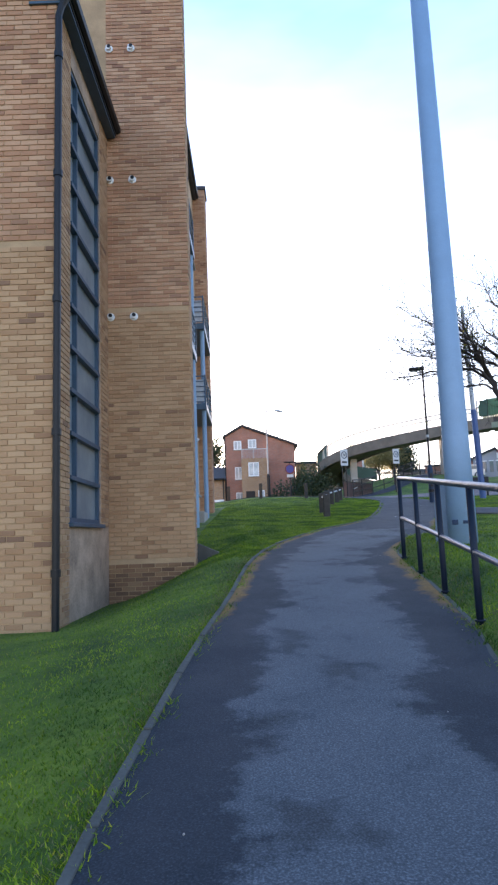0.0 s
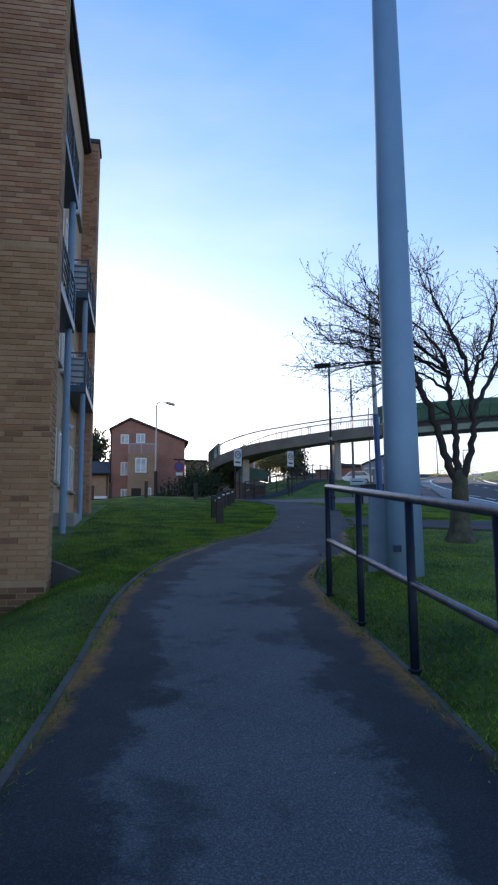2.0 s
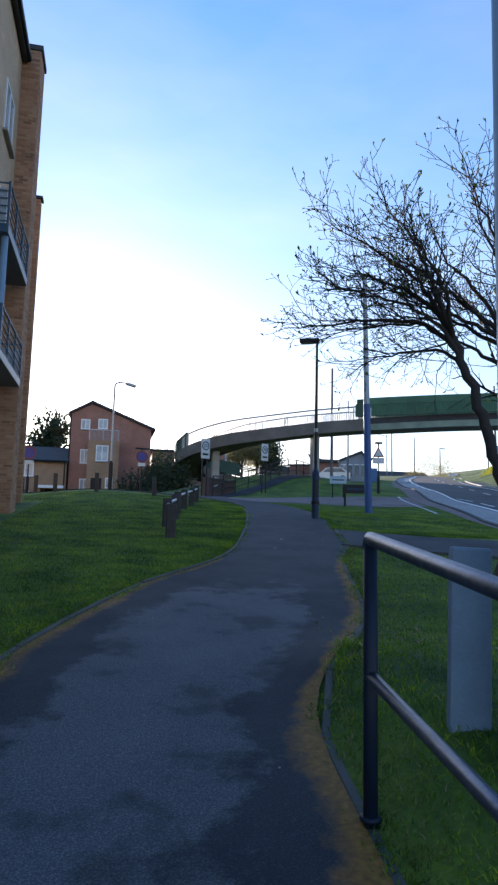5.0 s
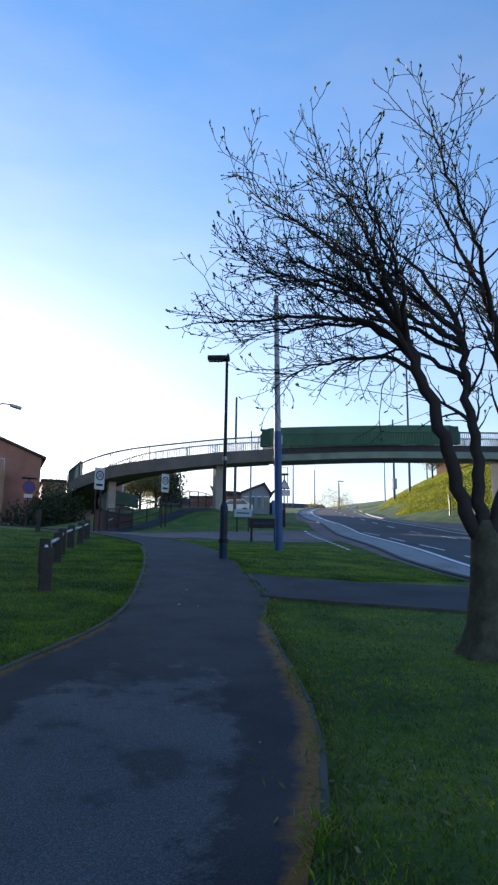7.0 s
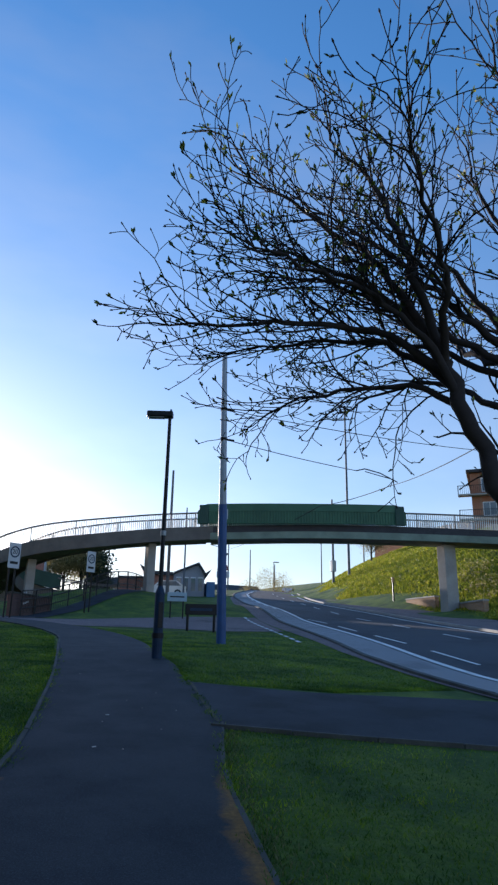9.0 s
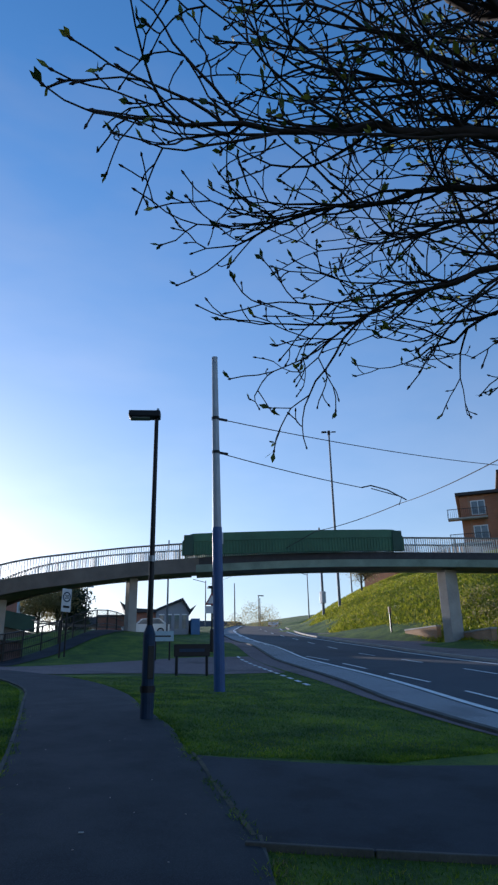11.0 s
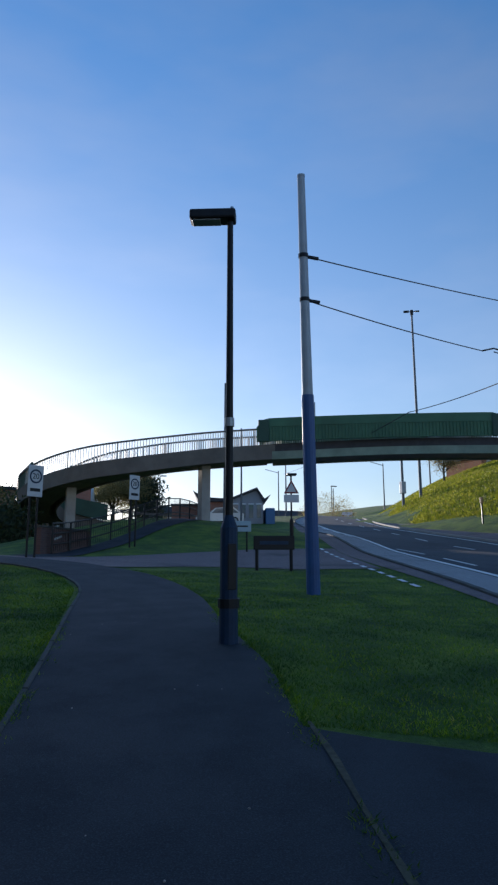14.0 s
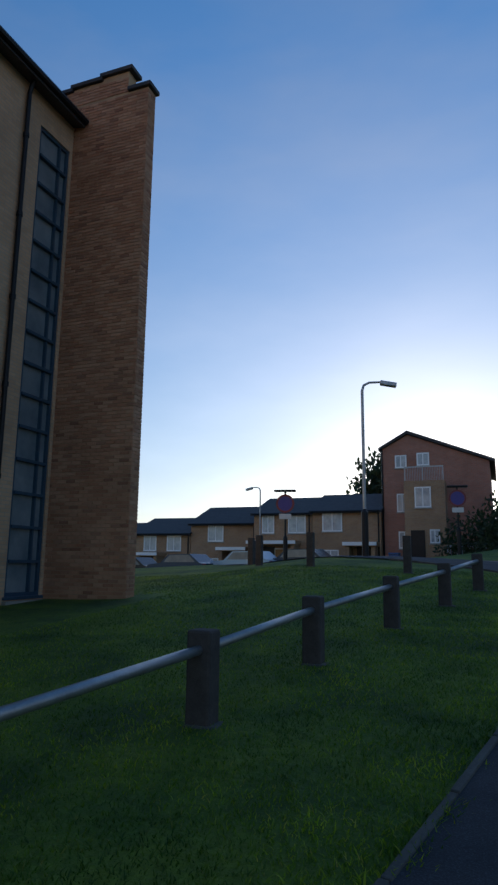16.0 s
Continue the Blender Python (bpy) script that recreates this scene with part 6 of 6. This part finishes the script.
for st, r0, r1, tw in (
        ([(150, 0.0, 1.1), (150, 0.14, 1.4), (152, 0.28, 1.9), (155, 0.44, 2.45), (155, 0.75, 3.4)], 0.088, 0.058, 0),
        ([(155, 0.75, 3.35), (150, 1.2, 4.1), (150, 2.0, 4.8), (152, 2.6, 5.1)], 0.05, 0.008, 11),
        ([(155, 0.72, 3.3), (152, 1.3, 3.7), (154, 2.2, 3.85), (155, 3.0, 3.75), (156, 3.6, 3.75)], 0.042, 0.007, 12),
        ([(155, 0.6, 3.0), (140, 1.2, 3.3), (134, 2.1, 3.35), (130, 2.7, 3.3)], 0.034, 0.006, 10),
        ([(155, 0.7, 3.2), (142, 1.3, 3.75), (140, 2.4, 3.95), (139, 3.1, 3.9)], 0.036, 0.006, 11),
        ([(155, 0.75, 3.4), (165, 1.0, 4.3), (168, 1.5, 5.3), (165, 1.8, 6.0), (165, 2.0, 6.3)], 0.05, 0.007, 12),
        ([(155, 0.75, 3.4), (185, 1.2, 4.1), (195, 1.8, 4.7), (200, 2.3, 5.1)], 0.04, 0.007, 10),
        ([(155, 0.75, 3.4), (153, 1.4, 4.6), (153, 2.2, 5.6), (154, 2.9, 6.2)], 0.045, 0.007, 12),
        ([(155, 0.65, 3.1), (165, 1.2, 3.7), (168, 2.0, 4.1), (170, 2.9, 4.3)], 0.038, 0.007, 11),
        ([(120, 0.14, 3.4), (140, 0.9, 4.1), (146, 1.8, 4.6), (148, 2.7, 4.75)], 0.038, 0.007, 11),
        ([(90, 0.0, 1.2), (100, 0.05, 2.0), (120, 0.12, 2.8), (120, 0.15, 3.5), (130, 0.35, 4.3), (140, 0.8, 5.2), (140, 1.2, 5.9)], 0.085, 0.01, 10),
        ([(120, 0.13, 3.0), (105, 0.7, 3.4), (101, 1.6, 3.75), (101, 2.7, 3.6)], 0.036, 0.006, 10),
        ([(120, 0.13, 3.3), (112, 0.8, 3.9), (116, 1.7, 4.3), (118, 2.7, 4.5)], 0.038, 0.006, 11),
        ([(120, 0.14, 3.5), (150, 0.7, 4.3), (155, 1.4, 4.95), (155, 2.1, 5.5)], 0.042, 0.007, 11),
        ([(120, 0.14, 3.4), (85, 0.8, 4.1), (80, 1.6, 4.8), (80, 2.3, 5.3)], 0.04, 0.007, 10),
        ([(330, 0.0, 1.15), (335, 0.16, 1.45), (340, 0.3, 2.1), (335, 0.3, 2.8), (320, 0.2, 3.7), (200, 0.1, 4.8), (160, 0.3, 5.6), (160, 0.4, 6.2)], 0.085, 0.01, 11),
        ([(338, 0.3, 2.5), (350, 0.8, 3.4), (355, 1.4, 4.6), (355, 1.8, 5.6)], 0.06, 0.008, 12),
        ([(330, 0.28, 3.0), (290, 0.8, 3.8), (280, 1.5, 4.6), (275, 2.1, 5.2)], 0.045, 0.007, 10),
        ([(345, 0.3, 2.9), (30, 0.9, 3.8), (40, 1.7, 4.6), (45, 2.3, 5.2)], 0.045, 0.007, 10),
        ([(320, 0.2, 3.7), (235, 0.7, 4.6), (220, 1.3, 5.6), (215, 1.6, 6.3)], 0.04, 0.007, 10)):
    bough(st, r0, r1, tw + 4 if tw else 0)
tagged(part("crown", limbs, M_TWIG, tree, "spreading network of dark twigs", True), kind="stuff")
vs, fs = [], []
for p, d in tips:
    if rng.random() > 0.42:
        continue
    for _ in range(rng.choice((2, 2, 3))):
        u = (d.normalized() + Vector((rng.gauss(0, 1), rng.gauss(0, 1), rng.gauss(0.2, 1))) * 0.33).normalized()
        w = u.cross(Vector((rng.gauss(0, 1), rng.gauss(0, 1), rng.gauss(0, 1)))).normalized() * rng.uniform(0.008, 0.015)
        l = u * rng.uniform(0.035, 0.075)
        k = len(vs)
        vs += [p, p + l * 0.55 + w, p + l, p + l * 0.55 - w]
        fs.append((k, k + 1, k + 2, k + 3))
ob = new("leaf_growth", mesh_of("leaf_growth", vs, fs, M_BUD))
ob.parent = tree
tagged(ob, "small yellow-green leaves opening at the twig tips", kind="stuff")


def small_tree(x, y, h, r, mat, label, seed, per=14, conifer=False, name="tree", size=0.2):
    """A far tree: trunk, limbs and a ragged crown of many leaves."""
    rg = random.Random(seed)
    t = thing(name, label, "tree")
    z = gz(x, y)
    part("trunk", Shape().tube([(x, y, z - 0.3), (x, y, z + h * 0.45), (x + 0.1, y, z + h * 0.85)], [h * 0.035, h * 0.025, h * 0.006], 8), M_BARK, t)
    sh, tp = Shape(), []
    if conifer:
        for k in range(150):
            f = rg.random()
            a = rg.uniform(0, 6.28)
            rad = r * (1 - f) ** 0.8 * rg.uniform(0.6, 1.0)
            tp.append((Vector((x + math.cos(a) * rad, y + math.sin(a) * rad, z + h * (0.08 + 0.92 * f))), None))
    else:
        for k in range(9):
            a = rg.uniform(0, 6.28)
            limb(sh, tp, Vector((x, y, z + h * rg.uniform(0.25, 0.5))), Vector((math.cos(a), math.sin(a), rg.uniform(0.5, 1.6))), h * rg.uniform(0.32, 0.5), h * 0.012, 2, rg, (25, 60), (0.02,), 4, (0.8, 0.6, 0.5, 0.4))
        tagged(part("branchwork", sh, M_TWIG, t), kind="stuff")
    leaves(tp, size, per, rg, mat, "crown", t, size * (1.3 if conifer else 2.2))
    return t


small_tree(15.0, 74.5, 4.6, 3, M_FARLEAF, "pale budding tree behind the ramp", 3, 20)
small_tree(16.6, 74.3, 4.5, 3, M_FARLEAF, "pale budding tree behind the ramp", 4, 20)
small_tree(17.9, 73.2, 3.6, 0.75, M_EVERGREEN, "dark clipped evergreen tree beyond the bridge", 5, 16, True, size=0.4)
small_tree(48.4, 70.7, 3.6, 2, M_FARLEAF, "small budding tree on the bank", 8, 12, size=0.16)
small_tree(-4.7, 76.0, 9.2, 1.6, M_EVERGREEN, "dark evergreen tree behind the tall house", 9, 14, True, size=0.6)
small_tree(-5.9, 78.0, 8.0, 1.6, M_EVERGREEN, "dark evergreen tree behind the tall house", 10, 14, True, size=0.6)


def shrubs(name, spots, mat, label, seed, size=0.3):
    rg = random.Random(seed)
    tp = []
    for x, y, w, h in spots:
        for k in range(int(w * h * 60)):
            a, rad = rg.uniform(0, 6.28), w * math.sqrt(rg.random())
            px, py = x + math.cos(a) * rad, y + math.sin(a) * rad * 0.6
            tp.append((Vector((px, py, gz(px, py) + h * rg.random() * (1 - 0.55 * (rad / w) ** 2))), None))
    t = thing(name, label, "shrubs")
    leaves(tp, size, 4, rg, mat, "foliage", t, 0.25)


shrubs("hedge", [(5.2, 54.5, 1.9, 2.9), (3.4, 56.5, 1.8, 2.4), (5.6, 58.5, 1.6, 3.0), (5.4, 64.0, 1.1, 4.6)], M_HEDGE, "dark overgrown hedge beside the spiral ramp", 21)
shrubs("thicket", [(49.3, 97.0, 2.0, 3.8), (51.6, 96.4, 1.7, 3.2), (46.6, 98.0, 1.2, 1.9)], M_FARLEAF, "rust-tinged budding thicket at the bend of the road", 23, 0.2)
shrubs("shrubs", [(36.5, 43.5, 1.5, 0.7), (38.5, 46.0, 1.5, 0.8), (35.2, 41.0, 1.2, 0.6)], M_FARLEAF, "low brown shrubs on the bank below the bridge", 22, 0.2)

# ---- grass blades, moss and litter near the path ----
def tufts(name, n, spot, mat, label, h, seed, broad=0.06):
    rg = random.Random(seed)
    vs, fs = [], []
    made = 0
    while made < n:
        p = spot(rg)
        if p is None:
            continue
        x, y = p
        z = gz(x, y) - 0.01
        a = rg.uniform(0, 6.28)
        hh = rg.uniform(*h)
        c, s = math.cos(a), math.sin(a)
        w = hh * broad + 0.002
        lean = rg.uniform(0.2, 1.5) * hh
        b = rg.uniform(0, 6.28)
        k = len(vs)
        mx, my = math.cos(b) * lean * 0.35, math.sin(b) * lean * 0.35
        vs += [(x - c * w, y - s * w, z), (x + c * w, y + s * w, z), (x + mx + c * w * 0.7, y + my + s * w * 0.7, z + hh * 0.6), (x + mx - c * w * 0.7, y + my - s * w * 0.7, z + hh * 0.6), (x + mx * 2.6, y + my * 2.6, z + hh)]
        fs += [(k, k + 1, k + 2, k + 3), (k + 3, k + 2, k + 4)]
        made += 1
    return tagged(new(name, mesh_of(name, vs, fs, mat)), label, "grass", kind="stuff")


def line_x(line, y):
    for (x0, y0), (x1, y1) in zip(line, line[1:]):
        if y0 <= y <= y1:
            return x0 + (x1 - x0) * (y - y0) / (y1 - y0)
    return None


def left_spot(rg):
    y = 1.5 + 29 * rg.random() ** 1.7
    x = line_x(LEFT[:15], y)
    if x is None:
        return None
    return x - 0.05 - abs(rg.gauss(0, 1)) * (1.0 + 0.05 * y), y


def right_spot(rg):
    y = 1.2 + 17 * rg.random() ** 1.3
    x = line_x(RIGHT[:13], y)
    if x is None:
        return None
    d = 0.06 + abs(rg.gauss(0, 1)) * 1.6
    if y > 15 and d > 0.6 and x + d > 5.4 + (18.3 - y) * 1.4:
        return None
    return x + d, y


def verge_spot(rg):
    y = 20.2 + 14 * rg.random() ** 1.4
    if y < 21.4:
        x0 = 6.4 + (21.4 - y) * 1.6
    else:
        x0 = line_x(RIGHT[13:19], y)
    x1 = across(NEAR_KERB, y) - 0.35
    if x0 is None or x1 < x0 + 0.1:
        return None
    return x0 + 0.05 + (x1 - x0) * rg.random() ** 1.3, y


def edge_spot(line, side, y0, y1):
    def f(rg):
        y = rg.uniform(y0, y1)
        x = line_x(line, y)
        return None if x is None else (x + side * (0.03 + abs(rg.gauss(0, 0.13))), y)
    return f


tufts("grass", 90000, left_spot, M_BLADE, "short green grass beside the path", (0.012, 0.038), 31)
def lawn_spot(rg):
    y = 10.5 + 24 * rg.random()
    x = line_x(LEFT[:15], min(y, 30))
    if x is None:
        return None
    x -= 0.1 + (5.5 + 0.25 * (y - 10)) * rg.random() ** 1.3
    return None if x < -1.2 and y < 30.6 else (x, y)


tufts("grass", 190000, lawn_spot, M_BLADE, "mown green lawn round the timber bollards", (0.016, 0.046), 39)
tufts("grass", 80000, right_spot, M_BLADE, "short green grass behind the handrail", (0.014, 0.046), 32)
tufts("grass", 90000, verge_spot, M_BLADE, "green grass verge round the lamp", (0.016, 0.046), 33)
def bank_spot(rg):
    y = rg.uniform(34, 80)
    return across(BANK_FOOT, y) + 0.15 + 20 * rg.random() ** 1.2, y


tufts("grass", 110000, bank_spot, M_SUNTINTGRASS, "long bank grass beyond the road, coloured bright as if sunlit", (0.1, 0.25), 36, 0.17)
tufts("dry_grass", 9000, edge_spot(LEFT[:15], -1, 1.5, 16), M_STRAW, "straggling dry grass along the edging", (0.014, 0.04), 34)
tufts("dry_grass", 9000, edge_spot(RIGHT[:13], 1, 1.2, 18), M_STRAW, "straggling dry grass along the edging", (0.014, 0.045), 35)

def over_edge(line, y0, y1):
    def f(rg):
        y = rg.uniform(y0, y1)
        x = line_x(line, y)
        clump = math.sin(y * 5.1) + math.sin(y * 2.3 + 1) + math.sin(y * 11.7)
        return None if x is None or clump < rg.uniform(-1.2, 1.2) else (x + rg.gauss(0, 0.045), y)
    return f


tufts("grass", 6000, over_edge(LEFT[:15], 1.5, 26), M_BLADE, "grass creeping over the edging", (0.03, 0.075), 37)
tufts("grass", 5000, over_edge(RIGHT[:19], 3.2, 26), M_BLADE, "grass creeping over the edging", (0.03, 0.075), 38)

rg = random.Random(41)
for k in range(34):
    y = rg.uniform(2.0, 30)
    a, b = line_x(LEFT[:15], y), line_x(RIGHT[:18], y)
    if a is None or b is None:
        continue
    x = rg.uniform(a + 0.1, b - 0.1)
    s = rg.uniform(0.003, 0.008)
    sh = Shape().rounded((-s, -s * 0.7, -0.002), (s, s * 0.7, s * 0.8), s * 0.3, pose(0, 0, 0, 0, 0, rg.uniform(0, 360)))
    ob = solid("pebble", sh, M_CONCRETE, "small pale stone lying on the asphalt", "stone", "loose stones")
    ob.location = (x, y, gz(x, y) + 0.031)
for x, y, r in ((3.9, 17.6, 20), (4.4, 19.0, -30)):
    ob = solid("litter", Shape().rounded((-0.02, -0.008, 0), (0.02, 0.008, 0.008), 0.003, pose(0, 0, 0, 0, 0, r)), M_SIGNWHITE, "small scrap of white litter on the path", "litter", "litter")
    ob.location = (x, y, gz(x, y) + 0.032)

rg = random.Random(43)
fallen = []
for k in range(170):
    x, y = rg.gauss(3.45, 0.3), rg.gauss(11.6, 0.45)
    fallen.append((Vector((x, y, gz(x, y) + rg.uniform(0.02, 0.05))), None))
tagged(leaves(fallen, 0.05, 1, rg, M_STRAW, "dead_leaves", None, 0.0), "dry brown leaves lying in the grass by the path", "leaves", kind="stuff")
